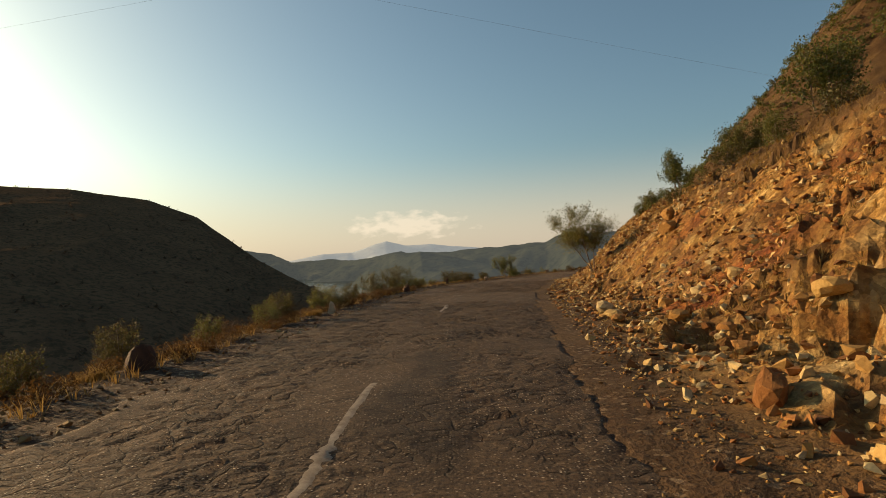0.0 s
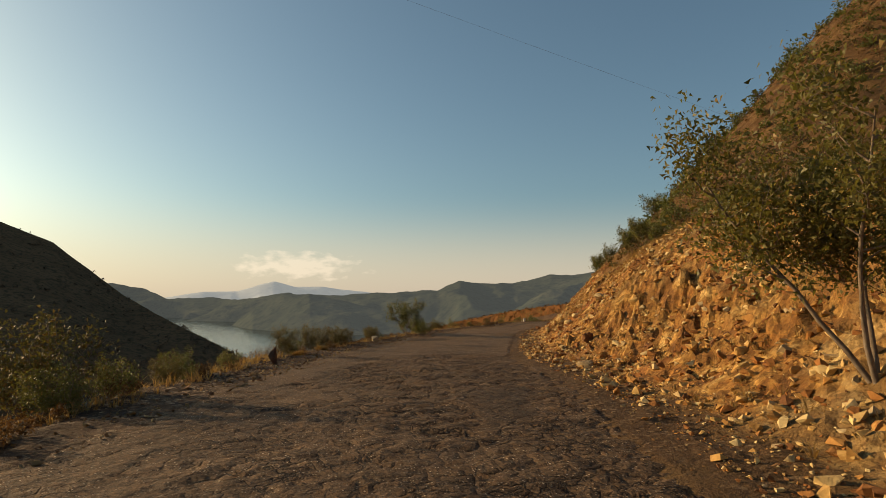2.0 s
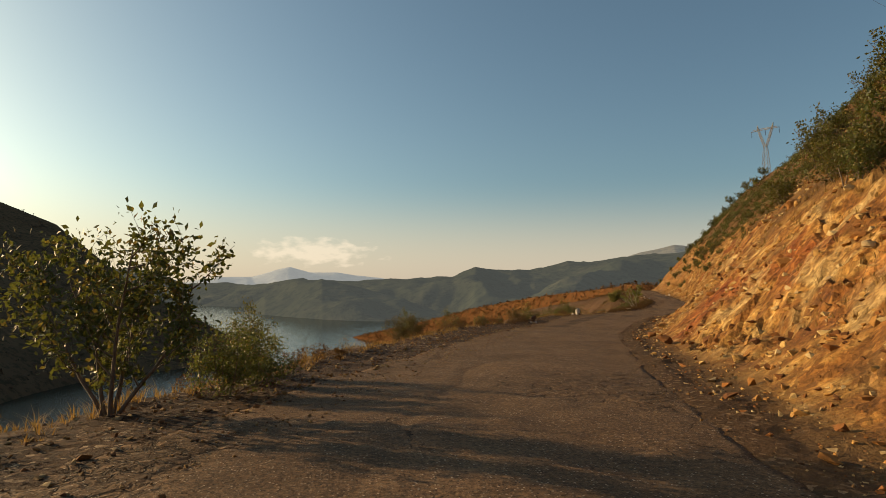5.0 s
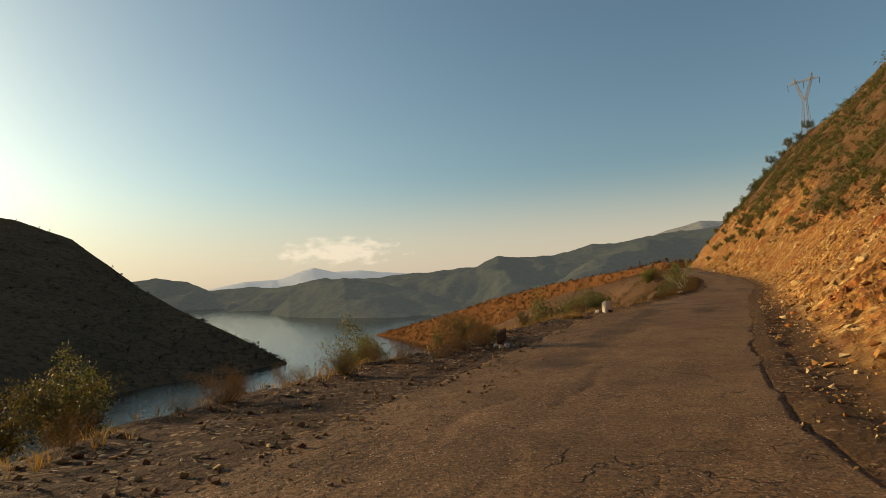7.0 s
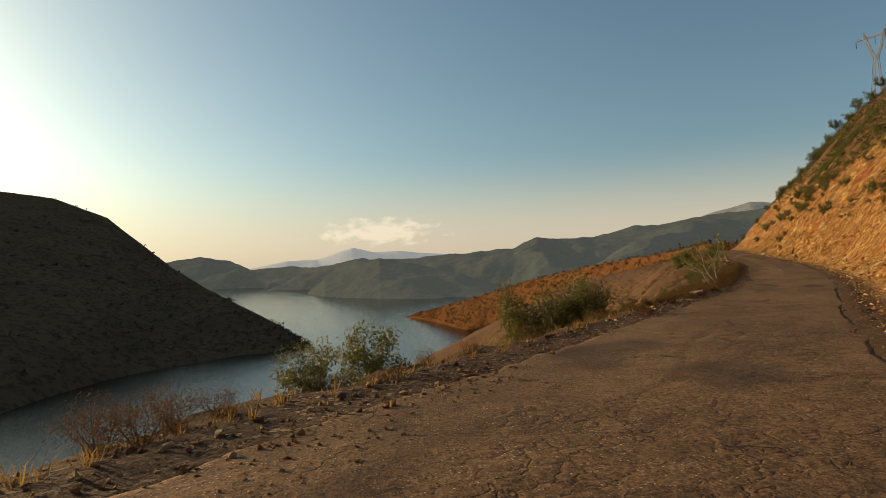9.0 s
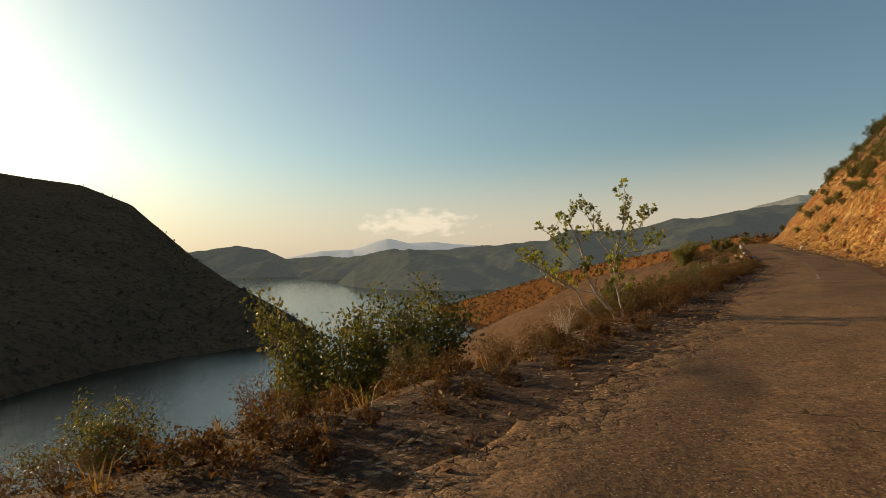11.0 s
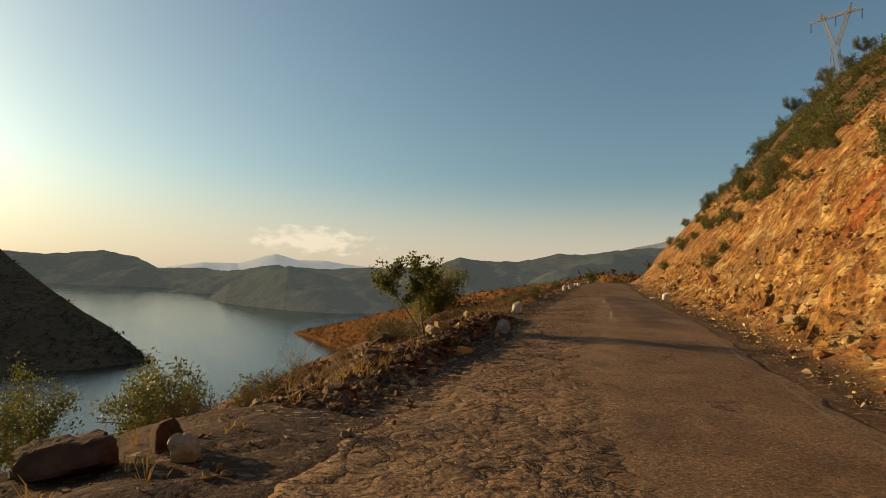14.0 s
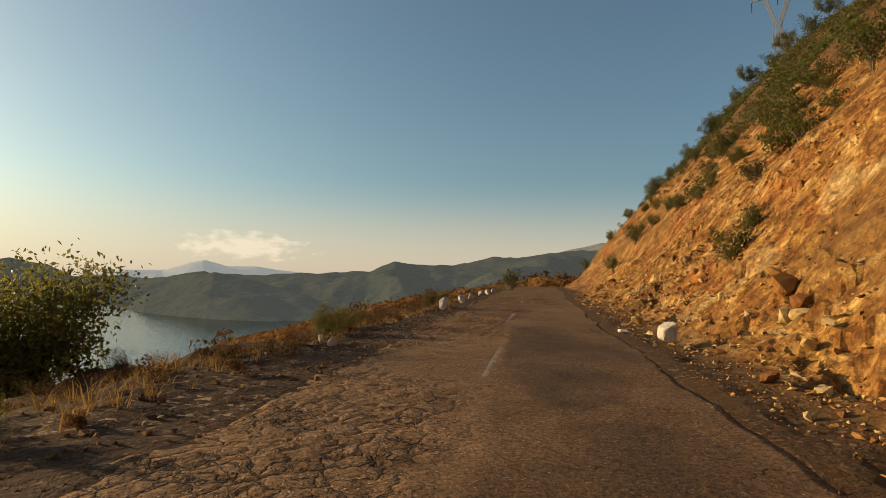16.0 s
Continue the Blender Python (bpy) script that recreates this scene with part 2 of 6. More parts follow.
    c1 = maths(nt, "MULTIPLY", grey(nt, edge, 0.008, 0.045, 0.95, 0), maths(nt, "MULTIPLY", grey(nt, gate, 0.44, 0.55), grey(nt, broken, 0.25, 0.6)))
    c2 = maths(nt, "MULTIPLY", grey(nt, edge2, 0.005, 0.06, 0.7, 0), maths(nt, "MULTIPLY", grey(nt, gate, 0.52, 0.62), grey(nt, broken, 0.4, 0.8)))
    c3 = maths(nt, "MULTIPLY", grey(nt, long_edge, 0.001, 0.006, 0.8, 0), grey(nt, gate, 0.50, 0.58))
    lines = maths(nt, "MULTIPLY", maths(nt, "MAXIMUM", maths(nt, "MAXIMUM", c1, c2), c3), grey(nt, mended, 0.35, 0.8, 1.0, 0.1))
    shade(nt, b, mix(nt, lines, base, (0.018, 0.012, 0.008)))
    h = maths(nt, "ADD", maths(nt, "MULTIPLY", fine, 0.30), maths(nt, "MULTIPLY", blot, 0.6))
    h = maths(nt, "ADD", h, maths(nt, "SUBTRACT", maths(nt, "MULTIPLY", pale, 0.5), maths(nt, "MULTIPLY", pits, 0.55)))
    h = maths(nt, "ADD", h, maths(nt, "MULTIPLY", broken, maths(nt, "MULTIPLY", grey(nt, edge, 0.0, 0.22), 0.35)))
    h = maths(nt, "SUBTRACT", h, maths(nt, "MULTIPLY", lines, 0.9))
    h = maths(nt, "SUBTRACT", h, maths(nt, "MULTIPLY", maths(nt, "MULTIPLY", lump.outputs["Distance"], rough_at), 0.7))
    bumped(nt, b, h, 1.0, 0.052)
    return m


def make_rock(name, shift=0.0):
    m, nt, b = material(name, 0.88)
    info = nt.nodes.new("ShaderNodeObjectInfo")
    geo = nt.nodes.new("ShaderNodeNewGeometry")
    v = coords(nt, kind="Object")
    r = maths(nt, "FRACT", maths(nt, "ADD", info.outputs["Random"], geo.outputs["Random Per Island"]), 0.0)
    tint = ramp(nt, r, [(0.0, (0.13, 0.055, 0.022)), (0.25, (0.32, 0.132, 0.038)), (0.5, (0.46, 0.245, 0.072)), (0.72, (0.56, 0.36, 0.130)), (0.9, (0.68, 0.52, 0.26)), (1.0, (0.38, 0.28, 0.16))])
    fine = noise_tex(nt, v, 9, 6, 0.7)
    c = mix(nt, 0.7, tint, ramp(nt, fine, [(0.3, (0.45, 0.42, 0.4)), (0.7, (1.05, 1.05, 1.05))]), "MULTIPLY")
    c = mix(nt, shift, c, (0.07, 0.045, 0.03))
    shade(nt, b, c)
    bumped(nt, b, fine, 0.7, 0.05)
    return m


def make_leaf(name, dark, light, dry, dry_share, gloss=0.5, through_leaf=(0.20, 0.19, 0.025), thin=0.40):
    m, nt, b = material(name, gloss)
    geo = nt.nodes.new("ShaderNodeNewGeometry")
    info = nt.nodes.new("ShaderNodeObjectInfo")
    r = geo.outputs["Random Per Island"]
    c = ramp(nt, r, [(0.0, dark), (max(0.02, 0.97 - dry_share), light), (min(0.99, 1.0 - dry_share + 0.02), dry), (1.0, tuple(0.6 * x for x in dry))])
    c = mix(nt, maths(nt, "MULTIPLY", info.outputs["Random"], 0.22), c, dry)
    shade(nt, b, c)
    b.inputs["Specular IOR Level"].default_value = 0.35
    tr = nt.nodes.new("ShaderNodeBsdfTranslucent")
    nt.links.new(mix(nt, 0.4, c, through_leaf), tr.inputs["Color"])
    ms = nt.nodes.new("ShaderNodeMixShader")
    ms.inputs[0].default_value = thin
    out = nt.nodes["Material Output"]
    nt.links.new(b.outputs[0], ms.inputs[1])
    nt.links.new(tr.outputs[0], ms.inputs[2])
    nt.links.new(ms.outputs[0], out.inputs["Surface"])
    return m


def make_plain(name, lo, hi, scale, rough=0.85, bump=0.4, dist=0.03):
    m, nt, b = material(name, rough)
    v = coords(nt)
    n1, n2 = noise_tex(nt, v, scale, 5, 0.6), noise_tex(nt, v, scale * 9, 4, 0.7)
    c = ramp(nt, n1, [(0.3, lo), (0.7, hi)])
    shade(nt, b, mix(nt, 0.4, c, ramp(nt, n2, [(0.3, (0.5, 0.5, 0.5)), (0.7, (1, 1, 1))]), "MULTIPLY"))
    bumped(nt, b, n2, bump, dist)
    return m


def make_hill(name, stops, scrub, scrub_scale, bump):
    m, nt, b = material(name, 1.0)
    b.inputs["Specular IOR Level"].default_value = 0.0
    v = coords(nt)
    big = noise_tex(nt, v, scrub_scale * 0.12, 5, 0.65)
    dots = noise_tex(nt, v, scrub_scale, 4, 0.75)
    c = ramp(nt, big, stops)
    c = mix(nt, grey(nt, dots, 0.48, 0.60), c, scrub)
    shade(nt, b, c)
    bumped(nt, b, dots, 1.0, bump)
    return m


def make_water():
    m, nt, b = material("lake_water", 0.09)
    b.inputs["IOR"].default_value = 1.31
    b.inputs["Specular Tint"].default_value = (0.97, 1.0, 0.93, 1)
    b.inputs["Specular IOR Level"].default_value = 0.5
    v = coords(nt, (1, 2.2, 1))
    big = noise_tex(nt, v, 0.006, 5, 0.6)
    shade(nt, b, ramp(nt, big, [(0.35, (0.006, 0.015, 0.012)), (0.65, (0.012, 0.026, 0.020))]))
    h = maths(nt, "ADD", noise_tex(nt, v, 0.35, 5, 0.6), maths(nt, "MULTIPLY", noise_tex(nt, v, 1.6, 3, 0.6), 0.4))
    bumped(nt, b, h, 0.16, 0.5)
    return m


M_GROUND = make_ground()
M_ROAD = make_asphalt("worn_asphalt", (0.186, 0.110, 0.056))
M_ROCK = make_rock("broken_ochre_rock")
M_LEAF = make_leaf("oak_leaf", (0.026, 0.044, 0.012), (0.105, 0.130, 0.034), (0.22, 0.14, 0.035), 0.08)
M_LEAF2 = make_leaf("willow_leaf", (0.030, 0.048, 0.014), (0.095, 0.12, 0.036), (0.20, 0.13, 0.04), 0.12)
M_FIG = make_leaf("fig_leaf", (0.035, 0.060, 0.012), (0.11, 0.16, 0.030), (0.26, 0.21, 0.04), 0.12, 0.5, (0.30, 0.34, 0.03), 0.55)
M_LEAF3 = make_leaf("yellow_scrub_leaf", (0.034, 0.036, 0.011), (0.095, 0.088, 0.024), (0.14, 0.078, 0.026), 0.26, 0.6, (0.16, 0.14, 0.025), 0.3)
M_OAK = make_leaf("sunlit_oak_leaf", (0.034, 0.048, 0.013), (0.120, 0.130, 0.032), (0.24, 0.15, 0.04), 0.12)
M_HAW = make_leaf("hawthorn_leaf", (0.060, 0.076, 0.022), (0.20, 0.205, 0.062), (0.24, 0.17, 0.05), 0.08, 0.5, (0.26, 0.26, 0.05), 0.5)
M_RUST = make_leaf("dry_scrub_leaf", (0.034, 0.017, 0.007), (0.100, 0.051, 0.016), (0.15, 0.080, 0.025), 0.35, 0.8, (0.17, 0.085, 0.022), 0.30)
M_GRASS = make_leaf("dry_grass_blade", (0.14, 0.075, 0.022), (0.30, 0.175, 0.052), (0.38, 0.25, 0.09), 0.3, 0.8, (0.34, 0.21, 0.06))
M_STRAW = make_leaf("dry_straw_leaf", (0.042, 0.023, 0.009), (0.105, 0.058, 0.018), (0.16, 0.10, 0.034), 0.3, 0.8, (0.18, 0.11, 0.030), 0.30)
M_FARSCRUB = make_leaf("far_scrub_leaf", (0.055, 0.036, 0.021), (0.09, 0.058, 0.033), (0.11, 0.066, 0.037), 0.2, 0.9, (0.08, 0.05, 0.03), 0.1)
M_BARK = make_plain("grey_bark", (0.10, 0.075, 0.055), (0.24, 0.19, 0.145), 4.0)
M_PALEBARK = make_plain("pale_bark", (0.36, 0.32, 0.27), (0.62, 0.57, 0.50), 5.0)
M_WHITE = make_plain("limewashed_stone", (0.44, 0.39, 0.32), (0.72, 0.68, 0.60), 3.0, 0.8, 0.5, 0.03)
M_PAINT = make_plain("worn_road_paint", (0.15, 0.105, 0.07), (0.36, 0.30, 0.23), 7.0, 0.8, 0.4, 0.006)
M_FAINT = make_plain("nearly_gone_road_paint", (0.10, 0.068, 0.043), (0.25, 0.195, 0.14), 9.0, 0.85, 0.4, 0.006)
M_STEEL = make_plain("galvanised_steel", (0.20, 0.20, 0.195), (0.32, 0.32, 0.31), 2.0, 0.5, 0.1, 0.01)
M_WATER = make_water()
M_DARK = make_hill("maquis_hill", [(0.3, (0.120, 0.072, 0.042)), (0.7, (0.175, 0.104, 0.058))], (0.080, 0.056, 0.032), 0.20, 1.4)
M_SPUR = make_hill("russet_headland", [(0.3, (0.105, 0.047, 0.023)), (0.55, (0.145, 0.066, 0.029)), (0.75, (0.185, 0.098, 0.041))], (0.070, 0.046, 0.021), 0.35, 1.2)
M_MID = make_hill("wooded_hill_haze_glow", [(0.3, (0.028, 0.036, 0.027)), (0.55, (0.040, 0.047, 0.034)), (0.68, (0.062, 0.063, 0.045)), (0.78, (0.22, 0.18, 0.13))], (0.018, 0.025, 0.020), 0.045, 3.0)
# a bluish emission stands in for the haze in front of these hills
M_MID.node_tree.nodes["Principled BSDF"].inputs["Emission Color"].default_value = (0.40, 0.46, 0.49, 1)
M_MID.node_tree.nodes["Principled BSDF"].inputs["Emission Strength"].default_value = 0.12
# the right-hand mountain gets its haze as a grey-blue emission
M_HAZE = make_hill("painted_haze_bare_mountain", [(0.3, (0.10, 0.105, 0.09)), (0.6, (0.16, 0.15, 0.12)), (0.75, (0.28, 0.24, 0.19))], (0.08, 0.09, 0.08), 0.03, 3.0)
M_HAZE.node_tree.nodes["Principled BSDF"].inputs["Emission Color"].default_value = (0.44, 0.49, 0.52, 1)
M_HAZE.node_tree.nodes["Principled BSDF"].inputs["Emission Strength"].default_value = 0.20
# haze is put into both the pale blue-grey base colour and the emission
M_FAR = make_hill("painted_haze_mountain", [(0.3, (0.30, 0.34, 0.36)), (0.7, (0.36, 0.39, 0.40))], (0.28, 0.32, 0.35), 0.012, 3.0)
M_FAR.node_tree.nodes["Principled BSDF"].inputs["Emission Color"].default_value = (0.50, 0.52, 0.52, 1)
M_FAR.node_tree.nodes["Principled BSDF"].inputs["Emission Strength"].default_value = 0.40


# ---- shapes ----
def hashed(ix, iy, seed):
    h = (ix.astype(np.int64) * 374761393 + iy.astype(np.int64) * 668265263 + seed * 1274126177) & 0xFFFFFFFF
    h = ((h ^ (h >> 13)) * 1103515245) & 0xFFFFFFFF
    h = ((h ^ (h >> 16)) * 12345701) & 0xFFFFFFFF
    return ((h ^ (h >> 11)) & 0xFFFFFF) / 0xFFFFFF


def vnoise(x, y, seed=0):
    ix, iy = np.floor(x), np.floor(y)
    fx, fy = x - ix, y - iy
    fx, fy = fx * fx * (3 - 2 * fx), fy * fy * (3 - 2 * fy)
    a, b = hashed(ix, iy, seed), hashed(ix + 1, iy, seed)
    c, d = hashed(ix, iy + 1, seed), hashed(ix + 1, iy + 1, seed)
    return (a + (b - a) * fx) * (1 - fy) + (c + (d - c) * fx) * fy - 0.5


def fbm(x, y, octaves=5, seed=0, gain=0.5):
    total, amp = 0.0, 1.0
    for k in range(octaves):
        total = total + amp * vnoise(x * 2.03**k, y * 2.03**k, seed + k)
        amp *= gain
    return total


def blocks(x, y, seed=0):
    """Broken rock: each cell of a jittered grid is a block with its own height and tilt."""
    best = np.full(np.shape(x), 9.0)
    val = np.zeros(np.shape(x))
    ix, iy = np.floor(x), np.floor(y)
    for dx in (-1, 0, 1):
        for dy in (-1, 0, 1):
            cx, cy = ix + dx, iy + dy
            px, py = cx + hashed(cx, cy, seed), cy + hashed(cx, cy, seed + 1)
            dist = (x - px) ** 2 + (y - py) ** 2
            v = hashed(cx, cy, seed + 2) - 0.5 + (x - px) * (hashed(cx, cy, seed + 3) - 0.5) * 1.1 + (y - py) * (hashed(cx, cy, seed + 4) - 0.5) * 1.1
            near = dist < best
            best, val = np.where(near, dist, best), np.where(near, v, val)
    return val


def smooth(x, a, b):
    u = np.clip((x - a) / (b - a), 0, 1)
    return u * u * (3 - 2 * u)


def grid_mesh(name, X, Y, Z, mat, flat=False, attrs=()):
    n, k = X.shape
    verts = np.stack([X, Y, Z], -1).reshape(-1, 3)
    i = np.arange(n * k).reshape(n, k)
    quads = np.stack([i[:-1, :-1], i[:-1, 1:], i[1:, 1:], i[1:, :-1]], -1).reshape(-1, 4)
    return fast_mesh(name, verts, quads, mat, flat, attrs)


def fast_mesh(name, verts, faces, mat, flat=True, attrs=()):
    verts, faces = np.asarray(verts, np.float32), np.asarray(faces, np.int32)
    k = faces.shape[1]
    me = bpy.data.meshes.new(name)
    me.vertices.add(len(verts))
    me.vertices.foreach_set("co", verts.ravel())
    me.loops.add(faces.size)
    me.loops.foreach_set("vertex_index", faces.ravel())
    me.polygons.add(len(faces))
    me.polygons.foreach_set("loop_start", np.arange(0, faces.size, k, dtype=np.int32))
    me.polygons.foreach_set("use_smooth", np.full(len(faces), not flat))
    for label, values in attrs:
        at = me.attributes.new(label, "FLOAT", "POINT")
        at.data.foreach_set("value", np.asarray(values, np.float32).ravel())
    me.materials.append(mat)
    me.update(calc_edges=True)
    me.validate()
    return me


def part(name, me, parent, label=""):
    ob = new(name, me)
    ob.parent = parent
    if label:
        tagged(ob, label)
    return ob


# ---- the line of the road ----
LINE = np.array([
(-1.43, -45.26, 0.40),
    (-0.94, -29.72, 0.38),
    (-0.47, -14.86, 0.36),
    (0.00, -0.00, 0.34),
    (0.56, 13.26, 0.29),
    (1.78, 24.89, 0.26),
    (3.93, 35.85, 0.21),
    (6.08, 47.06, -0.09),
    (9.46, 57.53, -0.30),
    (13.03, 67.58, -0.41),
    (17.31, 77.56, -0.49),
    (22.51, 87.25, -0.72),
    (29.07, 97.30, -0.52),
    (36.36, 108.26, -0.78),
    (44.55, 121.36, -0.86),
    (53.57, 136.43, -0.69),
    (61.62, 149.80, -0.68),
    (68.26, 161.79, -0.39),
    (73.41, 172.03, -0.31),
    (78.28, 182.34, 0.08),
    (84.60, 195.94, 0.53),
    (90.92, 209.55, 0.98),
    (97.25, 223.15, 1.43),
    (103.57, 236.75, 1.63),
    (109.89, 250.35, 1.83),
    (116.21, 263.96, 2.03),
    (122.53, 277.56, 2.03),
    (130.02, 290.56, 2.03),
    (138.60, 302.86, 2.03),
    (148.23, 314.36, 2.03),
    (158.82, 324.98, 2.03),
    (170.30, 334.64, 2.03),
    (182.58, 343.26, 2.03),
    (195.56, 350.77, 2.03),
    (208.54, 358.28, 2.03),
    (221.52, 365.79, 2.03),
    (234.50, 373.30, 2.03),
    (247.48, 380.81, 2.03),
    (260.46, 388.32, 2.03),
    (273.44, 395.83, 2.03),
])


def spline(ctrl, per=60):
    p = np.vstack([2 * ctrl[0] - ctrl[1], ctrl, 2 * ctrl[-1] - ctrl[-2]])
    u = np.linspace(0, 1, per, endpoint=False)[:, None]
    out = []
    for a, b, c, d in zip(p[:-3], p[1:-2], p[2:-1], p[3:]):
        out.append(0.5 * (2 * b + (c - a) * u + (2 * a - 5 * b + 4 * c - d) * u**2 + (3 * b - a - 3 * c + d) * u**3))
    return np.vstack(out + [ctrl[-1:]])


CURVE = spline(LINE)
ARC = np.concatenate([[0], np.cumsum(np.hypot(*np.diff(CURVE[:, :2], axis=0).T))])
ARC = ARC - ARC[3 * 60]
TAN = np.gradient(CURVE[:, :2], axis=0)
kern = np.ones(121) / 121
TAN = np.stack([np.convolve(np.pad(TAN[:, j], 60, mode="edge"), kern, "valid") for j in (0, 1)], -1)
TAN = TAN / np.linalg.norm(TAN, axis=1)[:, None]
S_END = 470.0

EDGE_S = [-45, 5, 14, 30, 46, 60, 78, 90, 103, 115, 125, 131, 138, 146, 162, 180, 197, 207, 220, 235, 260, 420]
EDGE_R = [1.2, 1.25, 1.9, 2.15, 2.35, 2.1, 1.7, 1.2, 1.0, 1.0, 1.15, 1.6, 2.1, 2.4, 2.6, 2.65, 2.5, 2.0, 1.5, 1.2, 1.2, 1.2]
EDGE_L = [-4.0, -4.0, -4.0, -3.9, -4.1, -4.2, -3.6, -4.0, -4.2, -4.2, -3.6, -3.1, -2.1, -1.9, -2.5, -2.4, -3.0, -3.1, -3.1, -3.3, -3.4, -3.4]
VERGE = [0.9, 0.9, 0.9, 1.1, 1.3, 1.3, 1.6, 3.0, 0.8, 1.1, 1.0, 1.0, 1.3, 1.5, 1.2, 1.0, 1.5, 1.5, 1.4, 1.3, 1.2, 1.2]


def right_edge(s):
    return np.interp(s, EDGE_S, EDGE_R)


def left_edge(s):
    return np.interp(s, EDGE_S, EDGE_L)


def spot(s, d):
    """World x, y of a place s metres along the road and d metres to the right of its line."""
    tx, ty = np.interp(s, ARC, TAN[:, 0]), np.interp(s, ARC, TAN[:, 1])
    return np.interp(s, ARC, CURVE[:, 0]) + d * ty, np.interp(s, ARC, CURVE[:, 1]) - d * tx


def road_z(s):
    return np.interp(s, ARC, CURVE[:, 2])


CUT_U = [0, 0.5, 0.9, 1.4, 2.0, 3.0, 4.0, 5.0, 6.0, 7.0, 9.0, 14.0, 25.0, 60.0, 140.0]
CUT_H = [0.012, 0.03, 0.03, 0.08, 0.34, 1.12, 2.15, 3.35, 4.6, 5.7, 7.6, 12.6, 23.5, 53.0, 88.0]


def ground_z(s, d, rough=True):
    """Height of the ground beside the road."""
    s, d = np.asarray(s, float), np.asarray(d, float)
    zr, re, le = road_z(s), right_edge(s), left_edge(s)
    u, x = d - re, le - d
    # the cut on the hill side; its foot lies farther back near the start
    foot = 1.2 * (1 - smooth(s, 12, 30)) + 0.5 * vnoise(s * 0.11, s * 0 + 3.3, 5) + 0.6 * smooth(s, 195, 215)
    uu = np.where(u > 1.0, 1.0 + np.maximum(u - 1.0 - foot * smooth(u, 1, 3), 0), u)
    up = np.interp(uu, CUT_U, CUT_H)
    up = np.minimum(up, 6.65) + np.maximum(up - 6.65, 0) * np.interp(s, [-45, 30, 52, 75, 95], [0.34, 0.34, 0.42, 0.75, 1.0])
    up = up + 1.1 * smooth(u, 5.6, 7.6) * smooth(s, 192, 210) * (1 - smooth(u, 11, 18) * 0.8)
    ditch = np.interp(s, [60, 78, 125, 150, 190, 200, 215, 230], [0.0, 0.05, 0.05, 0.02, 0.02, 0.05, 0.04, 0.0])
    up = up - ditch * smooth(u, 0.25, 0.7) * (1 - smooth(u, 1.1, 1.7))
    up = up * (1 - (0.13 + 0.08 * smooth(s, 16, 32)) * (1 - smooth(s, 58, 92)) * smooth(u, 3.2, 8.0))
    up = up * (1 + 0.16 * smooth(s, 60, 110) * smooth(u, 7, 18)) * (1 - 0.11 * smooth(s, 206, 222) * smooth(u, 3, 8)) * (1 + 0.22 * vnoise(s * 0.06, u * 0.03, 11) * smooth(u, 2, 6))
    # the fall to the lake, steep at first and gentle where the headland leaves the road
    vw = np.interp(s, EDGE_S, VERGE)
    y = np.maximum(x - vw, 0)
    steep = -np.interp(y, [0, 1, 2.5, 4.5, 8, 14, 62, 110, 400], [0, 0.25, 0.85, 1.8, 4.2, 9.4, 64, 74, 78])
    gentle = -np.interp(y, [0, 2, 12, 60, 170, 400], [0, 0.15, 1.9, 13, 64, 78])
    down = steep + (gentle - steep) * smooth(s, 262, 335) + 0.012
    down = down + 1.6 * smooth(s, 201, 212) * (1 - smooth(s, 240, 262)) * 0.8 * smooth(y, 1.5, 6) * (1 - smooth(y, 11, 20))
    z = zr + np.where(u > -1e-6, up, np.where(x > -1e-6, down, -0.035))
    if rough:
        px, py = spot(s, d)
        onr = smooth(u, 1.2, 2.4)
        cut = onr * (1 - smooth(u, 7.0, 9.5) * 0.8)
        rocky = np.clip(0.55 + 1.3 * fbm(s * 0.13, u * 0.25, 3, 21), 0.12, 1.0)
        z = z + cut * rocky * (0.40 * blocks(s * 0.6, u * 1.0 + s * 0.25, 31) + (0.42 - 0.14 * smooth(s, 42, 56) - 0.06 * smooth(s, 180, 196)) * blocks(s * 1.4 + 5, u * 2.1 + s * 0.4, 41) + (0.27 - 0.09 * smooth(s, 42, 56) - 0.04 * smooth(s, 180, 196)) * blocks(s * 2.6 + 9, u * 3.6 + s * 0.9, 46))
        z = z + onr * (0.55 * fbm(px * 0.35, py * 0.35, 5, 51) + 2.2 * fbm(px * 0.05, py * 0.05, 3, 56) * smooth(u, 8, 25))
        z = z + smooth(u, 7, 10) * 0.45 * fbm(px * 1.1, py * 1.1, 3, 58)
        onl = smooth(x, vw * 0.4, vw + 1.5)
        z = z + onl * 0.42 * fbm(px * 0.6, py * 0.6, 4, 61) + smooth(x, 12, 60) * 4.0 * fbm(px * 0.03, py * 0.03, 4, 66)
        z = z + 0.26 * smooth(x, 0.5, 0.9) * (1 - smooth(x, 1.6, 2.4)) * smooth(s, 185, 190) * (1 - smooth(s, 196, 200))
        near = 1 - smooth(np.maximum(u, x), 0.1, 1.2)
        z = z + near * (0.05 * fbm(px * 0.45, py * 0.45, 3, 103) + 0.02 * fbm(px * 2.2, py * 2.2, 2, 104))
        side = np.maximum(smooth(u, 0.05, 0.6), smooth(x, 0.05, 0.6))
        z = z + side * 0.07 * fbm(px * 2.3, py * 2.3, 3, 71)
    return z


def spaced(*runs):
    out = [0.0]
    for stop, step in runs:
        out += list(np.arange(out[-1] + step, stop + step * 0.5, step))
    return np.array(out)


